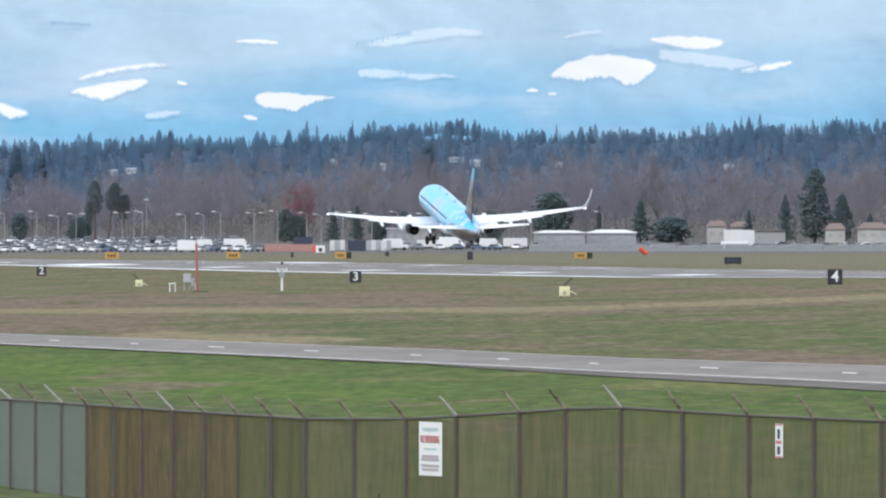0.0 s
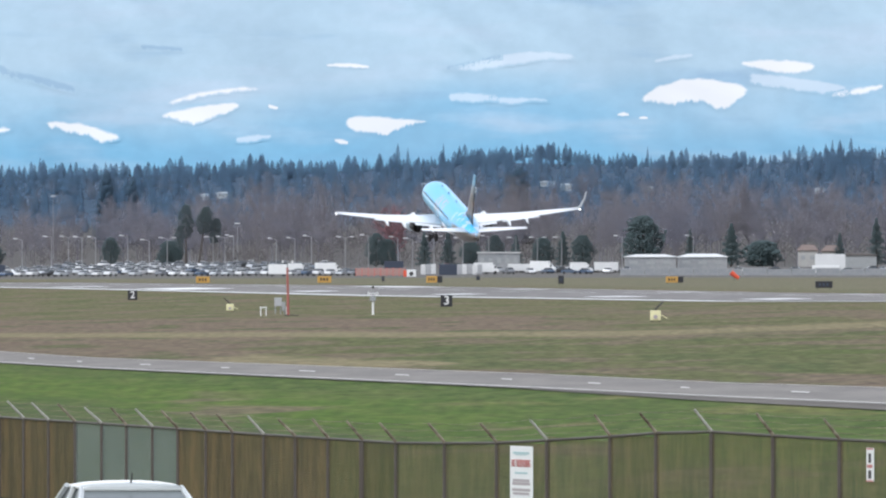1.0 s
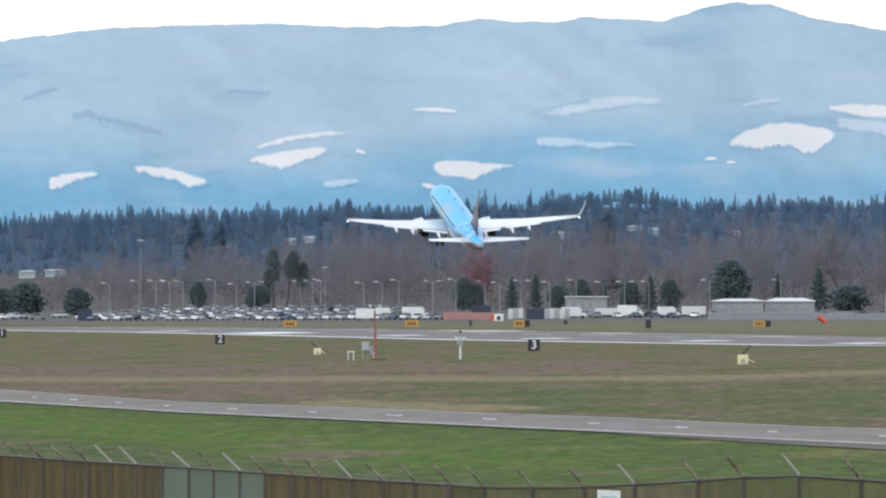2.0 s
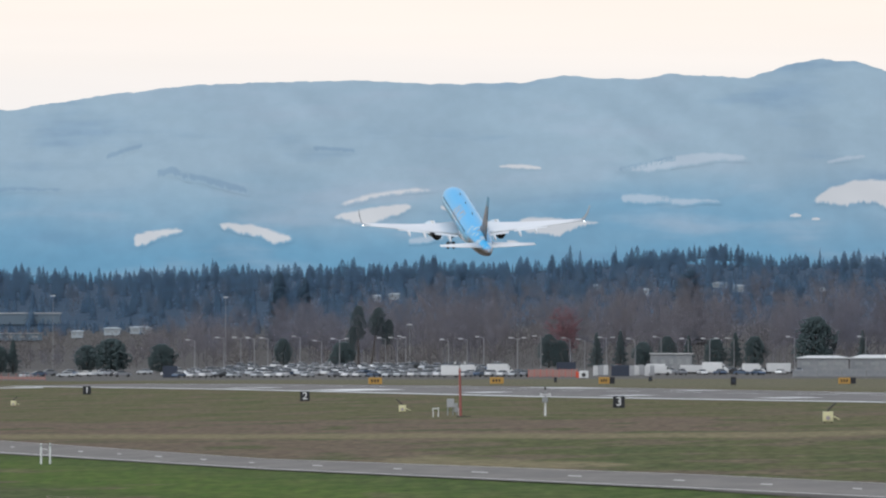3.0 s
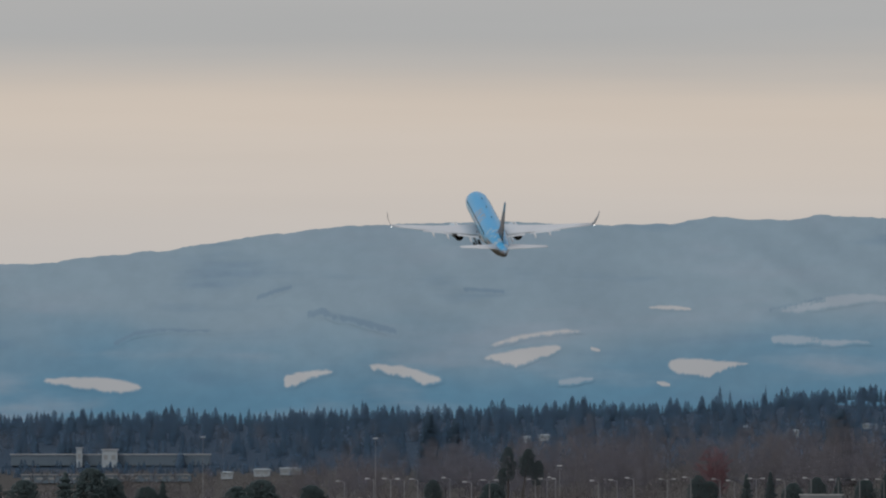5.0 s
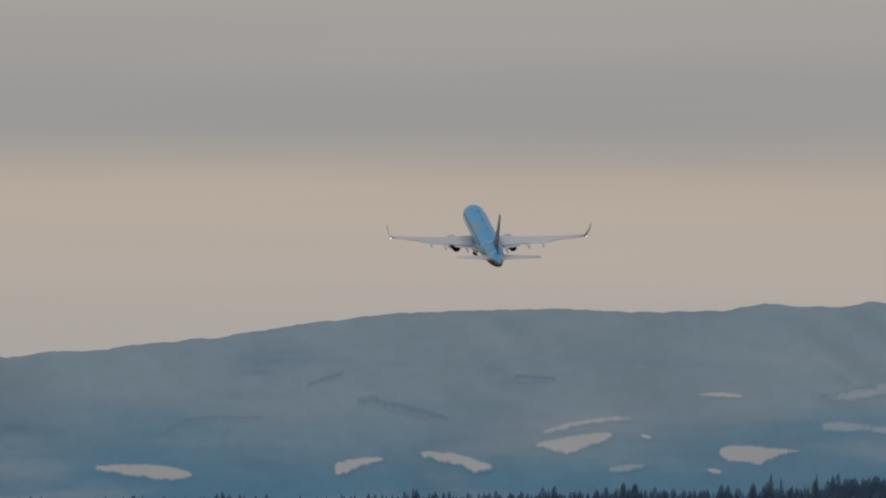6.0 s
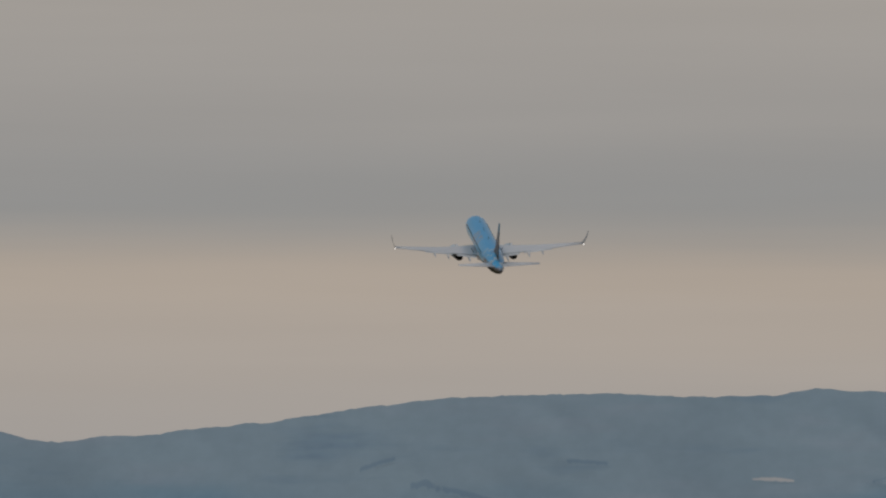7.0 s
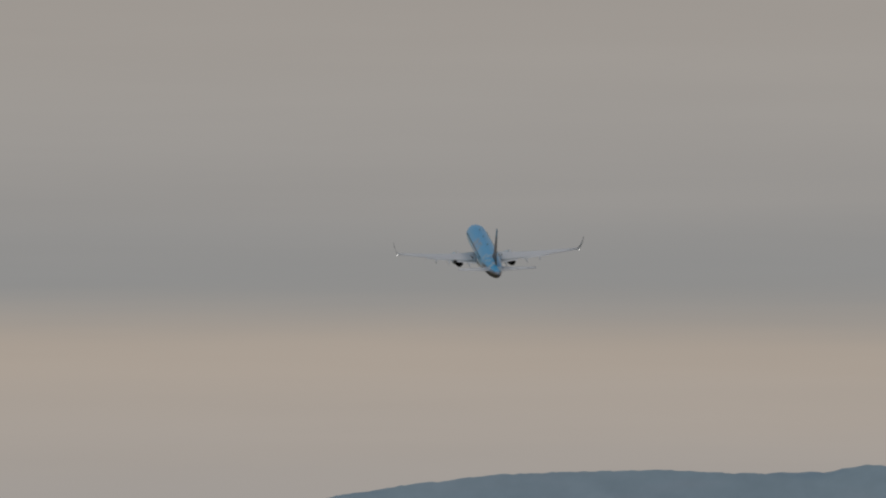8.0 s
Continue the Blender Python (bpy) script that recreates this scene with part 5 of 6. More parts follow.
def light_box(b, y, w, side=1):
    x, y, z = spot(b, y)
    t = thing("equipment_box", pose(x, y, z), "cream airfield equipment box with a raised dark flap", "equipment")
    part("housing", box(bmesh.new(), -w / 2, w / 2, -0.35, 0.35, 0.08, 0.08 + w * 0.95, 0.04), CREAM, t)
    part("lens", rod(bmesh.new(), (0, -0.42, w * 0.45), (0, -0.34, w * 0.45), w * 0.2, w * 0.2, 12), INK, t)
    part("flap", box(bmesh.new(), w / 2 + 0.02, w / 2 + w * 0.75, -0.3, 0.3, -0.03, 0.03, 0.01), CREAM, t).matrix_basis = pose(0, 0, w * 0.9, 0, 28, 0)
    part("vane", rod(bmesh.new(), (-w * 0.05, 0, w * 1.15), (w * 0.75, 0, w * 1.9) if side > 0 else (-w * 0.9, 0, w * 1.9), 0.07, 0.05, 8), DARK, t)
    part("stem", rod(bmesh.new(), (0, 0, w * 0.95), (0, 0, w * 1.25), 0.05, 0.05, 8), DARK, t)
    for s in (-w * 0.35, w * 0.35):
        part("leg", rod(bmesh.new(), (s, 0, -0.1), (s, 0, 0.12), 0.05, 0.05, 8), DARK, t)


light_box(-22.88, 1344, 0.72, -1)
light_box(9.15, 984, 0.78)
light_box(-52.19, 1704, 0.66)

x, y, z = spot(-18.50, 1198)
t = thing("warning_mast", pose(x, y, z), "tall rust-red obstruction mast on a concrete foot", "mast")
part("pole", rod(bmesh.new(), (0, 0, 0), (-0.08, 0, 4.35), 0.13, 0.10, 10), RED_POLE, t)
part("foot", box(bmesh.new(), -0.35, 0.95, -0.4, 0.4, -0.1, 0.09, 0.03), DARK, t)
part("crossbar", box(bmesh.new(), -0.55, 0.42, -0.05, 0.05, 4.75, 4.8), DARK, t)
part("stem", rod(bmesh.new(), (-0.08, 0, 4.3), (-0.08, 0, 4.8), 0.04, 0.04, 6), DARK, t)
for s in (-0.5, 0.38):
    part("beacon", rod(bmesh.new(), (s, 0, 4.78), (s, 0, 5.0), 0.1, 0.08, 10), ROOF_WHITE, t)

x, y, z = spot(-19.23, 1242)
t = thing("electrical_cabinet", pose(x, y, z), "grey electrical cabinet on legs beside the mast", "cabinet")
part("cabinet_body", box(bmesh.new(), -0.38, 0.30, -0.3, 0.3, 0.75, 1.55, 0.04), ROOF, t)
part("side_unit", box(bmesh.new(), 0.32, 0.66, -0.3, 0.3, 0.3, 1.15, 0.03), GREY, t)
part("conduit", box(bmesh.new(), 0.68, 0.9, -0.15, 0.15, 0.0, 0.7, 0.03), ROOF_WHITE, t)
for s in (-0.3, 0.2, 0.55):
    part("leg", rod(bmesh.new(), (s, 0, -0.1), (s, 0, 0.78), 0.06, 0.06, 6), GREY, t)

x, y, z = spot(-20.37, 1208)
t = thing("low_stand", pose(x, y, z), "small white stand with two legs in the grass", "stand")
part("top", box(bmesh.new(), -0.33, 0.33, -0.25, 0.25, 0.72, 0.82, 0.02), WHITE, t)
for s in (-0.24, 0.24):
    part("leg", box(bmesh.new(), s - 0.04, s + 0.04, -0.15, 0.15, -0.1, 0.73), WHITE, t)

x, y, z = spot(-12.12, 1186)
t = thing("weather_post", pose(x, y, z), "white weather instrument post with small sensor arms", "instrument")
part("pole", rod(bmesh.new(), (0, 0, -0.1), (0, 0, 1.45), 0.11, 0.09, 10), WHITE, t)
part("upper_pole", rod(bmesh.new(), (0, 0, 1.45), (0, 0, 2.4), 0.05, 0.05, 8), GREY, t)
part("sensor_box", box(bmesh.new(), -0.28, 0.24, -0.2, 0.2, 1.2, 1.62, 0.05), GREY, t)
part("crossarm", box(bmesh.new(), -0.42, 0.42, -0.05, 0.05, 1.85, 1.95, 0.02), ROOF_WHITE, t)
for s in (-0.4, 0.4):
    part("cup", rod(bmesh.new(), (s, 0, 1.8), (s, 0, 2.05), 0.09, 0.07, 8), ROOF_WHITE, t)
part("cap", box(bmesh.new(), -0.1, 0.1, -0.1, 0.1, 2.35, 2.55, 0.03), DARK, t)

for b in (-50.11, -49.43):
    x, y, z = spot(b, 718)
    t = thing("marker_post", pose(x, y, z), "short white marker post at the grass edge", "post", "marker posts")
    part("shaft", rod(bmesh.new(), (0, 0, -0.1), (0, 0, 1.12), 0.055, 0.055, 10), WHITE, t)
    part("collar", rod(bmesh.new(), (0, 0, 0.95), (0, 0, 1.05), 0.065, 0.065, 10), GREY, t)


# ---- perimeter fence: a post every 3.05 m, met at these bearings, nearest first ----
POST_AT = [42.79, 37.90, 33.05, 27.95, 23.05, 18.04, 13.40, 9.23, 5.78, 1.02, -2.76, -6.68, -10.34, -12.85, -15.44, -17.91, -20.29, -22.63, -24.63, -26.76, -28.67, -30.63, -32.50, -34.50, -36.50, -38.37, -40.15, -41.90, -43.60, -45.26, -46.87, -48.45]
RAIL_AT = [(180, -2.28), (190, -2.34), (196, -2.33), (203, -2.27), (208, -2.42), (213, -2.58), (219, -2.66), (330, -2.66)]


def fence_line():
    pts, y = [], 184.5
    x = POST_AT[0] / 1000 * y
    pts.append((x, y))
    for b in POST_AT[1:]:
        # the next post lies on its own bearing, one bay further on
        lo, hi = y, y + 3.05
        for _ in range(40):
            mid = (lo + hi) / 2
            if math.hypot(b / 1000 * mid - x, mid - y) < 3.05:
                lo = mid
            else:
                hi = mid
        x, y = b / 1000 * lo, lo
        pts.append((x, y))
    return [(x, y, ground(x, y), interp(y, RAIL_AT)) for x, y in pts]


LINE = fence_line()


def fence():
    t = thing("chain_link_fence", pose(0, 0, 0), "rusty chain-link airport fence with outward barbed wire arms", "fence")
    n = len(LINE)
    for i, (x, y, g, top) in enumerate(LINE):
        a, b = LINE[max(0, i - 1)], LINE[min(n - 1, i + 1)]
        d = Vector((b[0] - a[0], b[1] - a[1], 0)).normalized()
        out = Vector((-d.y, d.x, 0))
        out = -out if out.x > 0 else out
        corner = i == 13
        rr = 0.075 if corner else 0.046
        part("post", rod(bmesh.new(), (x, y, g - 0.1), (x, y, top - 0.02), rr, rr, 10), POST, t)
        rng = random.Random(i)
        k = y / 210 * rng.uniform(0.255, 0.285)
        tip = Vector((x, y, top + rng.uniform(0.30, 0.35))) + out * (k / max(0.5, abs(out.x)))
        part("arm", rod(bmesh.new(), (x, y, top), tip, 0.027, 0.019, 6), ARM_LIGHT if i in (6, 9, 16, 20, 22, 24, 25) else ARM_RUST, t)
    wires = []
    for (x0, y0, g0, t0), (x1, y1, g1, t1) in zip(LINE, LINE[1:]):
        part("top_rail", rod(bmesh.new(), (x0, y0, t0), (x1, y1, t1), 0.024, 0.024, 8), POST, t)
        d = Vector((x1 - x0, y1 - y0, 0)).normalized()
        out = Vector((-d.y, d.x, 0))
        out = -out if out.x > 0 else out
        for k in (0.33, 0.66, 0.98):
            o = out * 0.31 * k
            xm, ym, zm = (x0 + x1) / 2, (y0 + y1) / 2, (t0 + t1) / 2 + 0.33 * k - 0.02
            wires.append((x0 + o.x, y0 + o.y, t0 + 0.33 * k, xm + o.x, ym + o.y, zm, 0.0035, 0.0035))
            wires.append((xm + o.x, ym + o.y, zm, x1 + o.x, y1 + o.y, t1 + 0.33 * k, 0.0035, 0.0035))
    tagged(tri_mesh("barbed_wire", *prisms(wires), ARM_RUST, t), kind="stuff")
    # woven fabric: diagonal wires of one bay, both ways
    step = 0.062
    for i, ((x0, y0, g0, t0), (x1, y1, g1, t1)) in enumerate(zip(LINE, LINE[1:])):
        segs = []
        h = (t0 - g0 + t1 - g1) / 2 - 0.05
        gauge = 0.0030 if 19 <= i <= 22 else 0.0041
        u = -h
        while u < 3.05:
            for s in (1, -1):
                a, b = max(0.0, u), min(3.05, u + h)
                za, zb = a - u, b - u
                if s < 0:
                    za, zb = h - za, h - zb
                if b - a > 0.02:
                    pa = [p + (q - p) * a / 3.05 for p, q in zip((x0, y0, g0), (x1, y1, g1))]
                    pb = [p + (q - p) * b / 3.05 for p, q in zip((x0, y0, g0), (x1, y1, g1))]
                    o = 0.004 * s
                    segs.append((pa[0] + o, pa[1], pa[2] + 0.04 + za, pb[0] + o, pb[1], pb[2] + 0.04 + zb, gauge, gauge))
            u += step
        mat = GALV if 19 <= i <= 22 else (RUSTY if i >= 14 else OLIVE)
        ob = tri_mesh("fabric", *prisms(segs), mat, t)
        tagged(ob, "pale new galvanised mesh" if mat is GALV else "rusted wire mesh", kind="stuff")


fence()


def fence_sign(i, k0, k1, z_top, h, name, label):
    """A flat panel wired to bay i of the fence; its own x runs from the far end to the near end, so it reads from outside."""
    (x0, y0, g0, t0), (x1, y1, g1, t1) = LINE[i], LINE[i + 1]
    d = Vector((x0 - x1, y0 - y1, 0)).normalized()
    c = Vector((x0 + (x1 - x0) * (k0 + k1) / 2, y0 + (y1 - y0) * (k0 + k1) / 2, z_top - h / 2))
    out = Vector((d.y, -d.x, 0))
    turn = math.degrees(math.atan2(d.y, d.x))
    t = thing(name, Matrix.Translation(c + out * 0.04) @ pose(0, 0, 0, 0, 0, turn), label, "sign")
    w = 3.05 * (k1 - k0)
    part("panel", box(bmesh.new(), -w / 2, w / 2, -0.006, 0.006, -h / 2, h / 2, 0.004), WHITE, t)
    return t, w


def lines_on(t, w, rows):
    for z, hh, k, mat in rows:
        part("text_bar", box(bmesh.new(), -w * k / 2, w * k / 2, -0.0115, -0.0065, z - hh / 2, z + hh / 2), mat, t)


t, w = fence_sign(9, 0.24, 0.69, -2.62, 0.86, "no_trespassing_sign", "white no trespassing sign with red lettering on the fence")
glyph("NO TRESPASSING", 0.145, t, pose(0, -0.012, 0.15, 90, 0, 0) @ Matrix.Diagonal((1, 1.15, 1, 1)), SIGN_RED, "lettering", 0.003)
lines_on(t, w, ((0.32, 0.035, 0.7, TEAL_INK), (0.29, 0.012, 0.5, TEAL_INK), (0.0, 0.03, 0.55, TEAL_INK), (-0.12, 0.045, 0.72, INK), (-0.17, 0.045, 0.78, INK), (-0.27, 0.045, 0.78, INK), (-0.33, 0.04, 0.72, INK)))
t, w = fence_sign(3, 0.44, 0.55, -2.43, 0.50, "warning_plate", "narrow white warning plate with red border on the fence")
lines_on(t, w, ((0.235, 0.02, 0.96, SIGN_RED), (-0.235, 0.02, 0.96, SIGN_RED), (0.10, 0.14, 0.35, DARK), (-0.02, 0.05, 0.7, SIGN_RED), (-0.14, 0.12, 0.4, DARK)))


# ---- the airliner ----
def aerofoil(x, le, te, z, thick, n=7):
    """Closed section at span x, from leading to trailing edge."""
    c = le - te
    up, low = [], []
    for i in range(n):
        k = i / (n - 1)
        h = thick * (2.6 * math.sqrt(k) * (1 - k) + 0.0) * 0.75
        up.append((x, le - c * k, z + h * 0.62))
        low.append((x, le - c * k, z - h * 0.38))
    return up + low[-2:0:-1]


def airliner():
    t = thing("airliner", pose(0, 1700, 6), "twin-engined airliner in bright sky-blue livery climbing away", "aeroplane")
    # fuselage: y, centre height, half width, half height
    st = [(19.2, -0.55, 0.06, 0.06), (18.8, -0.50, 0.55, 0.5), (18.0, -0.38, 1.00, 0.92), (16.8, -0.22, 1.42, 1.36), (15.3, -0.08, 1.72, 1.70), (13.5, 0.0, 1.86, 1.92), (11.5, 0.0, 1.88, 2.0), (8, 0, 1.88, 2.0), (2, 0, 1.88, 2.0),
          (-5, 0, 1.88, 2.0), (-8, 0.03, 1.86, 1.97), (-11, 0.08, 1.74, 1.86), (-14, 0.10, 1.48, 1.62), (-16.5, 0.15, 1.12, 1.24), (-18.3, 0.16, 0.72, 0.82), (-19.6, 0.18, 0.40, 0.46), (-20.3, 0.20, 0.14, 0.16)]
    n = 28
    rings = [[(w * math.sin(2 * math.pi * i / n), y, zc + h * math.cos(2 * math.pi * i / n)) for i in range(n)] for y, zc, w, h in st]
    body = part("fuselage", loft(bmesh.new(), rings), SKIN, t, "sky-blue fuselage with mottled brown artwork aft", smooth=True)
    for s in (-1, 1):
        for i in range(26):
            y = 13 - i * 0.82
            part("cabin_window", box(bmesh.new(), s * 1.84 - 0.05, s * 1.84 + 0.05, y - 0.11, y + 0.11, 0.40, 0.66, 0.02), CAR_GLASS, body)
    for y, zz in ((3.5, 2.0), (-3.0, 2.0), (9.0, 2.0)):
        part("antenna", box(bmesh.new(), 0.0, 0.06, y - 0.35, y + 0.25, zz - 0.05, zz + 0.22, 0.02), DARK, body)
    part("tail_cone_outlet", rod(bmesh.new(), (0, -20.2, 0.20), (0, -20.5, 0.20), 0.14, 0.10, 12), DARK, body)
    part("wing_fairing", loft(bmesh.new(), [[(1.75 * k * math.cos(a), y, -1.45 + 0.95 * k * math.sin(a)) for a in [2 * math.pi * i / 16 for i in range(16)]]
                                            for y, k in ((6.5, 0.3), (5, 0.85), (2, 1.05), (-2, 1.05), (-4.5, 0.85), (-6.5, 0.3))]), PLANE_WHITE, t, smooth=True)
    for s in (-1, 1):
        secs = [aerofoil(s * 1.5, 5.3, -3.1, -1.25, 0.95), aerofoil(s * 5.2, 2.7, -3.0, -0.80, 0.62), aerofoil(s * 9, 0.75, -3.55, -0.30, 0.42), aerofoil(s * 13, -1.35, -4.1, 0.38, 0.28), aerofoil(s * 16.6, -3.2, -4.75, 1.0, 0.16)]
        wing = part("wing", loft(bmesh.new(), secs), PLANE_WHITE, t, "white swept wing", smooth=True)
        tip = [aerofoil(s * 16.6, -3.2, -4.75, 1.0, 0.16)]
        for k in (0.25, 0.6, 1.0):
            a = [(s * (v[0] * s - 16.6), v[1], v[2]) for v in aerofoil(s * 16.6, -3.3 - 1.7 * k, -4.8 - 0.9 * k, 0, 0.10 - 0.04 * k)]
            off = 0.80 * math.sin(k * 1.45) + 0.10 * k
            tip.append([(s * (16.6 + off) + s * v[2] * 0.9, v[1], 1.0 + 2.5 * k ** 1.25 + 0.02) for v in a])
        part("winglet", loft(bmesh.new(), tip), NAVY if s < 0 else GREY, wing, "dark upturned winglet", smooth=True)
        part("flap", loft(bmesh.new(), [[(s * x, y0, z0), (s * x, y0 - 0.7, z0 - 0.20), (s * x, y0 - 0.72, z0 - 0.24), (s * x, y0, z0 - 0.16)] for x, y0, z0 in ((2.1, -2.8, -1.14), (5.6, -2.75, -0.71))]), PLANE_WHITE, wing)
        part("flap", loft(bmesh.new(), [[(s * x, y0, z0), (s * x, y0 - 0.5, z0 - 0.13), (s * x, y0 - 0.52, z0 - 0.16), (s * x, y0, z0 - 0.12)] for x, y0, z0 in ((6.4, -2.9, -0.6), (11.3, -3.6, 0.13))]), PLANE_WHITE, wing)
        for x, z in ((3.4, -1.3), (7.2, -0.66), (9.6, -0.3)):
            part("flap_fairing", loft(bmesh.new(), [[(s * x + r * math.cos(a), y, z + dz + r * 1.3 * math.sin(a)) for a in [2 * math.pi * i / 8 for i in range(8)]]
                                                    for y, r, dz in ((-1.6, 0.05, 0), (-2.6, 0.22, -0.05), (-4.0, 0.2, -0.2), (-5.1, 0.04, -0.42))]), PLANE_WHITE, wing, smooth=True)
        part("position_light", bm_ball((s * 16.75, -4.85, 1.02), 0.07), LAMP, wing, "glowing white wing tip light")
        eng = part("engine", loft(bmesh.new(), [[(s * 4.85 + r * math.cos(a), y, -1.92 + zc + r * 0.96 * math.sin(a)) for a in [2 * math.pi * i / 20 for i in range(20)]]
                                                for y, r, zc in ((6.9, 0.82, -0.36), (6.6, 0.97, -0.36), (5.2, 1.06, -0.30), (3.4, 1.02, -0.18), (1.6, 0.84, -0.05), (1.58, 0.8, -0.05))]), NACELLE, t, "pale blue engine nacelle with a dark nozzle", smooth=True)
        part("nozzle", loft(bmesh.new(), [[(s * 4.85 + r * math.cos(a), y, -1.93 + r * 0.96 * math.sin(a)) for a in [2 * math.pi * i / 18 for i in range(18)]]
                                          for y, r in ((1.62, 0.84), (0.8, 0.78), (-0.6, 0.66), (-0.65, 0.58), (0.4, 0.46))]), DARK, eng, "dark exhaust nozzle", smooth=True)
        part("plug", rod(bmesh.new(), (s * 4.85, 0.0, -1.93), (s * 4.85, -1.3, -1.93), 0.32, 0.06, 12), DARK, eng)
        part("pylon", loft(bmesh.new(), [[(s * 4.85 - 0.16, y, z0), (s * 4.85 + 0.16, y, z0), (s * 4.85 + 0.12, y, z1), (s * 4.85 - 0.12, y, z1)] for y, z0, z1 in ((5.4, -1.30, -1.05), (3.0, -1.1, -0.42), (-0.5, -1.4, -0.85))]), PLANE_WHITE, eng)
        part("tailplane", loft(bmesh.new(), [aerofoil(s * 0.35, -14.3, -18.1, 0.55, 0.42), aerofoil(s * 3.5, -16.0, -18.6, 0.82, 0.26), aerofoil(s * 7.15, -17.8, -19.1, 1.14, 0.14)]), PLANE_WHITE, t, "white tailplane", smooth=True)
    fin = [[(v[2] * 1.0, v[1], z) for v in aerofoil(0, le, te, 0, th)] for z, le, te, th in ((1.3, -9.2, -17.2, 0.25), (2.6, -12.4, -17.4, 0.42), (5.5, -15.0, -18.2, 0.34), (8.4, -17.4, -19.1, 0.22))]
    part("fin", loft(bmesh.new(), fin), FIN, t, "tail fin with brown artwork and a blue tip", smooth=True)
    return t


def bm_ball(c, r):
    bm = bmesh.new()
    bmesh.ops.create_icosphere(bm, subdivisions=2, radius=r, matrix=Matrix.Translation(c))
    return bm


PLANE = airliner()


def main_gear(s):
    """Main leg with twin wheels, hung from its hinge under the wing."""
    e = new("main_gear")
    e.parent = PLANE
    e.location = (s * 2.86, -1.3, -1.35)
    part("leg", rod(bmesh.new(), (0, 0, 0.25), (0, 0, -1.85), 0.15, 0.11, 10), DARK, e)
    part("brace", rod(bmesh.new(), (0, 0, -0.9), (-s * 1.1, 0.1, 0.1), 0.07, 0.06, 8), DARK, e)
    part("axle", rod(bmesh.new(), (-0.5, 0, -1.82), (0.5, 0, -1.82), 0.09, 0.09, 8), DARK, e)
    for x in (-0.43, 0.43):
        bm = rod(bmesh.new(), (x - 0.19, 0, -1.82), (x + 0.19, 0, -1.82), 0.56, 0.56, 20)
        bmesh.ops.bevel(bm, geom=[q for q in bm.edges if len(q.link_faces) == 2 and any(len(u.verts) > 4 for u in q.link_faces)], offset=0.08, segments=2, affect="EDGES")
        part("wheel", bm, RUBBER, e)
    return e


GEAR = [main_gear(-1), main_gear(1)]


# ---- the passing car ----
def silver_car():
    t = thing("silver_car", pose(0, 0, -20), "silver saloon car driving along the fence road", "car")
    bm = bmesh.new()
    prof = [(-2.30, 0.38), (-2.36, 0.62), (-2.28, 0.98), (-1.6, 1.04), (0.9, 0.98), (2.05, 0.84), (2.32, 0.64), (2.34, 0.36)]
    loft(bm, [[(w, y, z) for y, z in prof] for w in (-0.90, -0.86, 0.86, 0.90)])
    bmesh.ops.bevel(bm, geom=list(bm.edges), offset=0.06, segments=2, affect="EDGES")
    body = part("body", bm, SILVER, t)
    # glasshouse in pillars and panes under a domed roof
    low = [(-1.95, 0.74, 1.03), (1.15, 0.76, 0.98)]
    high = [(-1.05, 0.58, 1.40), (0.25, 0.60, 1.41)]
    glass = bmesh.new()
    loft(glass, [[(-0.74, -1.92, 1.02), (0.74, -1.92, 1.02), (0.76, 1.12, 0.97), (-0.76, 1.12, 0.97)], [(-0.575, -1.08, 1.405), (0.575, -1.08, 1.405), (0.595, 0.26, 1.41), (-0.595, 0.26, 1.41)]])
    part("glasshouse", glass, CAR_GLASS, t, "dark tinted glasshouse")
    roof = bmesh.new()
    rows = []
    for k in range(7):
        y = -1.16 + 1.5 * k / 6
        dome = 0.055 * math.sin(math.pi * (k + 0.6) / 7.2)
        rows.append([(0.64 * math.sin(a), y, 1.395 + (0.035 + dome) * math.cos(a) ** 0.7 if abs(a) < 1.5 else 1.395) for a in np.linspace(-1.5, 1.5, 9)] + [(0.6, y, 1.375), (-0.6, y, 1.375)])
    loft(roof, rows)
    part("roof", roof, SILVER, t, smooth=True)
    for s in (-1, 1):
        for a, b in (((s * 0.77, -1.96, 1.02), (s * 0.61, -1.08, 1.40)), ((s * 0.79, 1.16, 0.97), (s * 0.62, 0.26, 1.41)), ((s * 0.775, -0.35, 1.0), (s * 0.61, -0.4, 1.41))):
            part("pillar", rod(bmesh.new(), a, b, 0.042, 0.038, 6), SILVER, t)
        part("side_mirror", box(bmesh.new(), s * 0.98 - 0.1, s * 0.98 + 0.1, 0.75, 0.9, 0.98, 1.12, 0.03), SILVER, t)
        part("tail_light", box(bmesh.new(), s * 0.72 - 0.13, s * 0.72 + 0.13, -2.38, -2.28, 0.7, 0.9, 0.02), SIGN_RED, t)
        for y in (-1.42, 1.42):
            part("wheel", rod(bmesh.new(), (s * 0.80 - 0.1, y, 0.33), (s * 0.80 + 0.1, y, 0.33), 0.33, 0.33, 18), RUBBER, t)
    part("aerial", rod(bmesh.new(), (0, -1.0, 1.44), (0, -1.12, 1.58), 0.014, 0.008, 6), DARK, t)
    part("rear_screen_line", box(bmesh.new(), -0.6, 0.6, -1.19, -1.13, 1.36, 1.40, 0.01), SILVER, t)
    return t


CAR = silver_car()


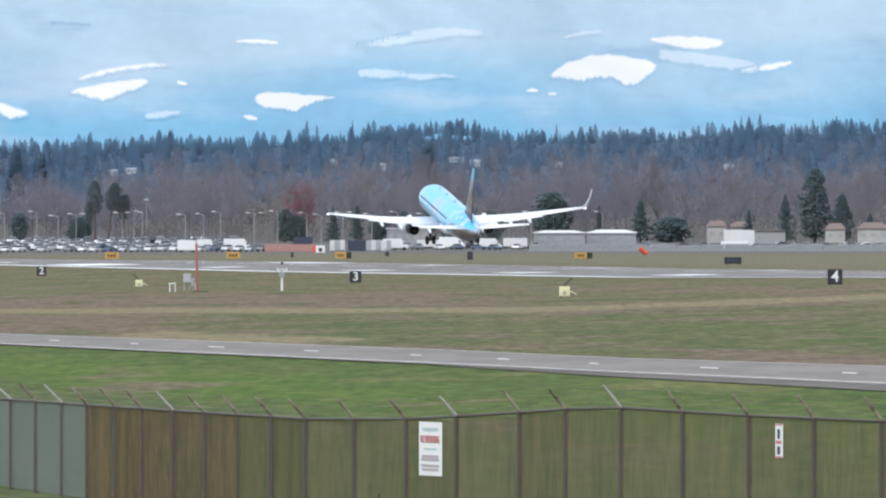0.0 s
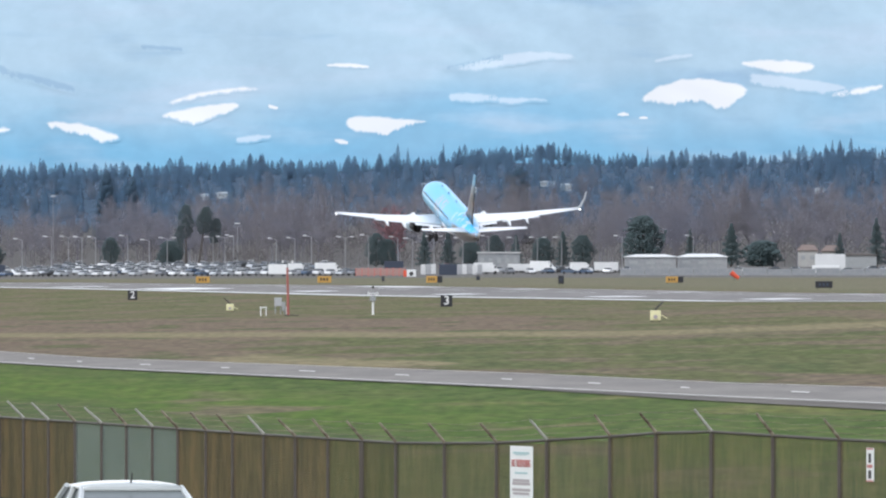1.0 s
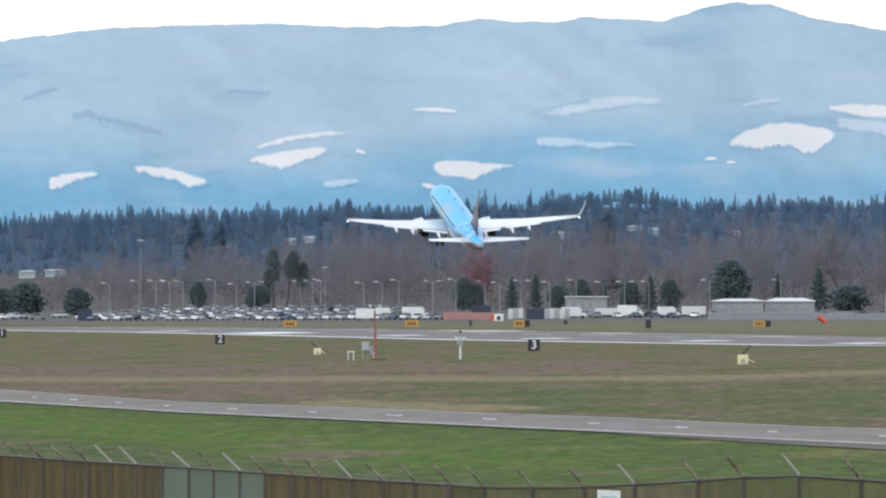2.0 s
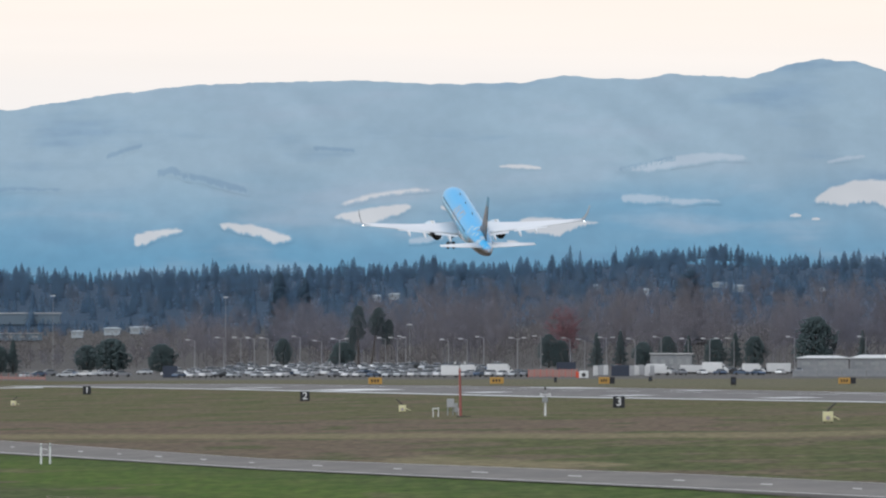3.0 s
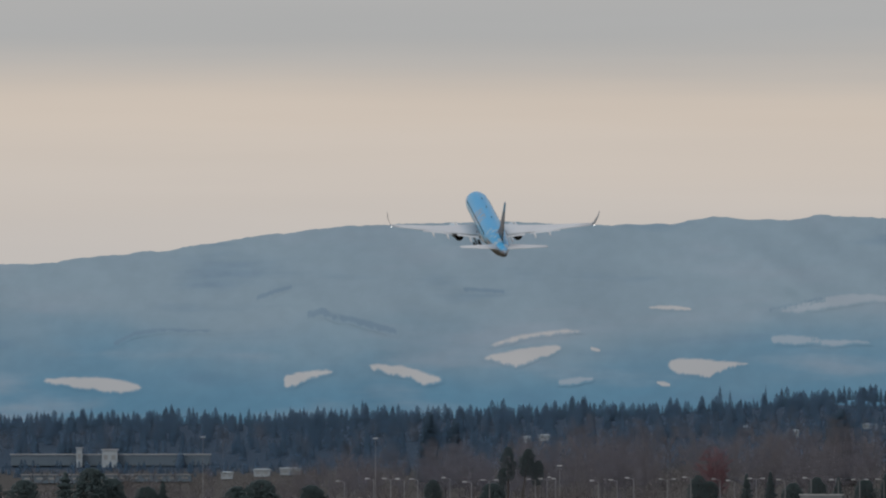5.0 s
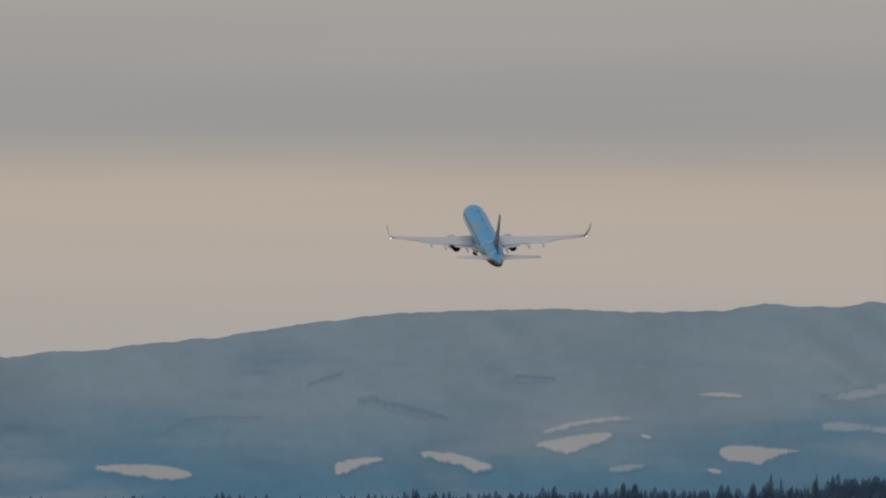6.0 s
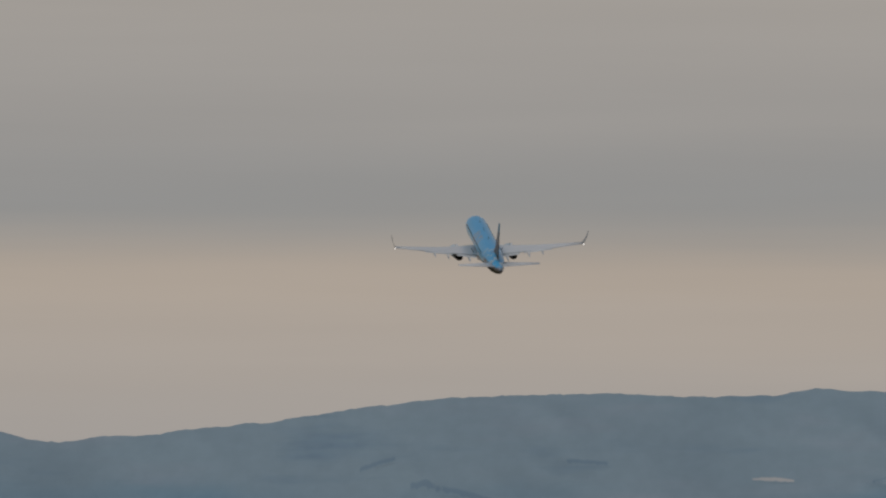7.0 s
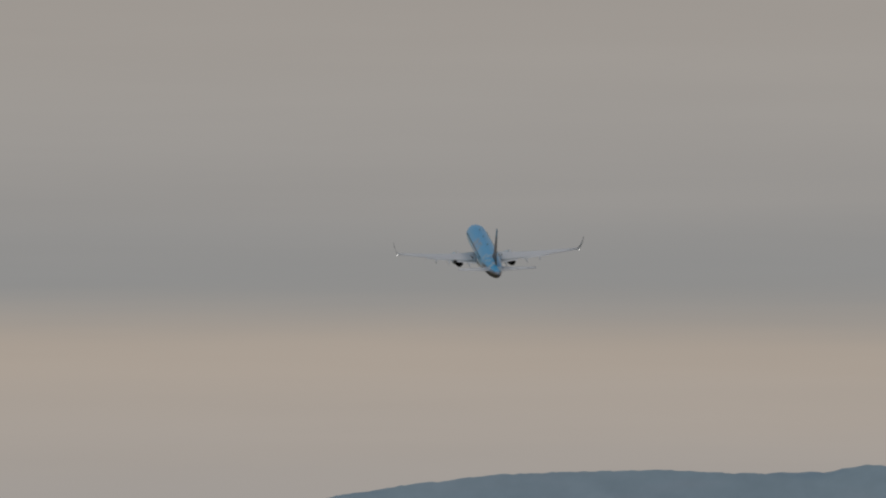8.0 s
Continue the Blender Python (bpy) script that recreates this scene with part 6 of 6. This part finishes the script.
def motions():
    walk(PLANE, [
        (0.0, pose(1.01, 1709.5, 5.69, 8.35, -1.35, 9.05)),
        (0.5, pose(-4.92, 1757.2, 7.38, 9.39, -1.18, 9.27)),
        (1.0, pose(-11.08, 1804.8, 9.43, 10.52, -1.09, 9.47)),
        (1.5, pose(-17.20, 1852.3, 12.05, 11.84, -0.82, 9.62)),
        (3.0, pose(-35.66, 1993.1, 24.19, 14.82, -1.32, 9.77)),
        (3.5, pose(-41.85, 2039.0, 29.57, 15.28, -1.14, 9.58)),
        (4.0, pose(-47.95, 2084.5, 35.68, 15.64, -0.90, 9.53)),
        (4.5, pose(-54.13, 2129.5, 42.21, 15.86, -0.61, 9.45)),
        (6.0, pose(-71.93, 2260.9, 63.92, 16.18, -0.65, 9.45)),
        (6.5, pose(-77.81, 2304.3, 71.80, 16.16, -1.09, 9.28)),
        (7.0, pose(-83.67, 2347.7, 79.77, 15.92, -1.54, 9.08)),
        (7.5, pose(-89.83, 2391.0, 87.78, 15.64, -1.80, 8.88)),
        (8.0, pose(-96.12, 2434.3, 95.56, 15.32, -1.98, 8.74)),
    ])
    for s, e in zip((-1, 1), GEAR):
        walk(e, [(t, pose(s * 2.86, -1.3, -1.35, 0, s * a, 0)) for t, a in ((0.0, 0), (3.6, 0), (4.0, 6), (4.5, 18), (5.8, 48), (6.5, 64), (7.2, 86), (7.6, 90), (8.0, 90))])
    rows = []
    for t, b, y in ((0.0, -6.13, 133.0), (0.3, -13.74, 142.5), (0.6, -21.31, 152.0), (1.0, -31.18, 163.5), (1.5, -42.07, 179.0), (2.0, -52.06, 194.5)):
        rows.append((t, pose(b / 1000 * y, y, ground(b / 1000 * y, y) + 0.035, 0, 0, 9.5)))
    x, y = rows[-1][1].translation.x, rows[-1][1].translation.y
    for t in (4.0, 6.0, 8.0):
        q = y + 29 * (t - 2.0)
        p = x - 4.25 * (t - 2.0)
        rows.append((t, pose(p, q, ground(p, q) + 0.035, 0, 0, 8.5)))
    walk(CAR, rows)


motions()
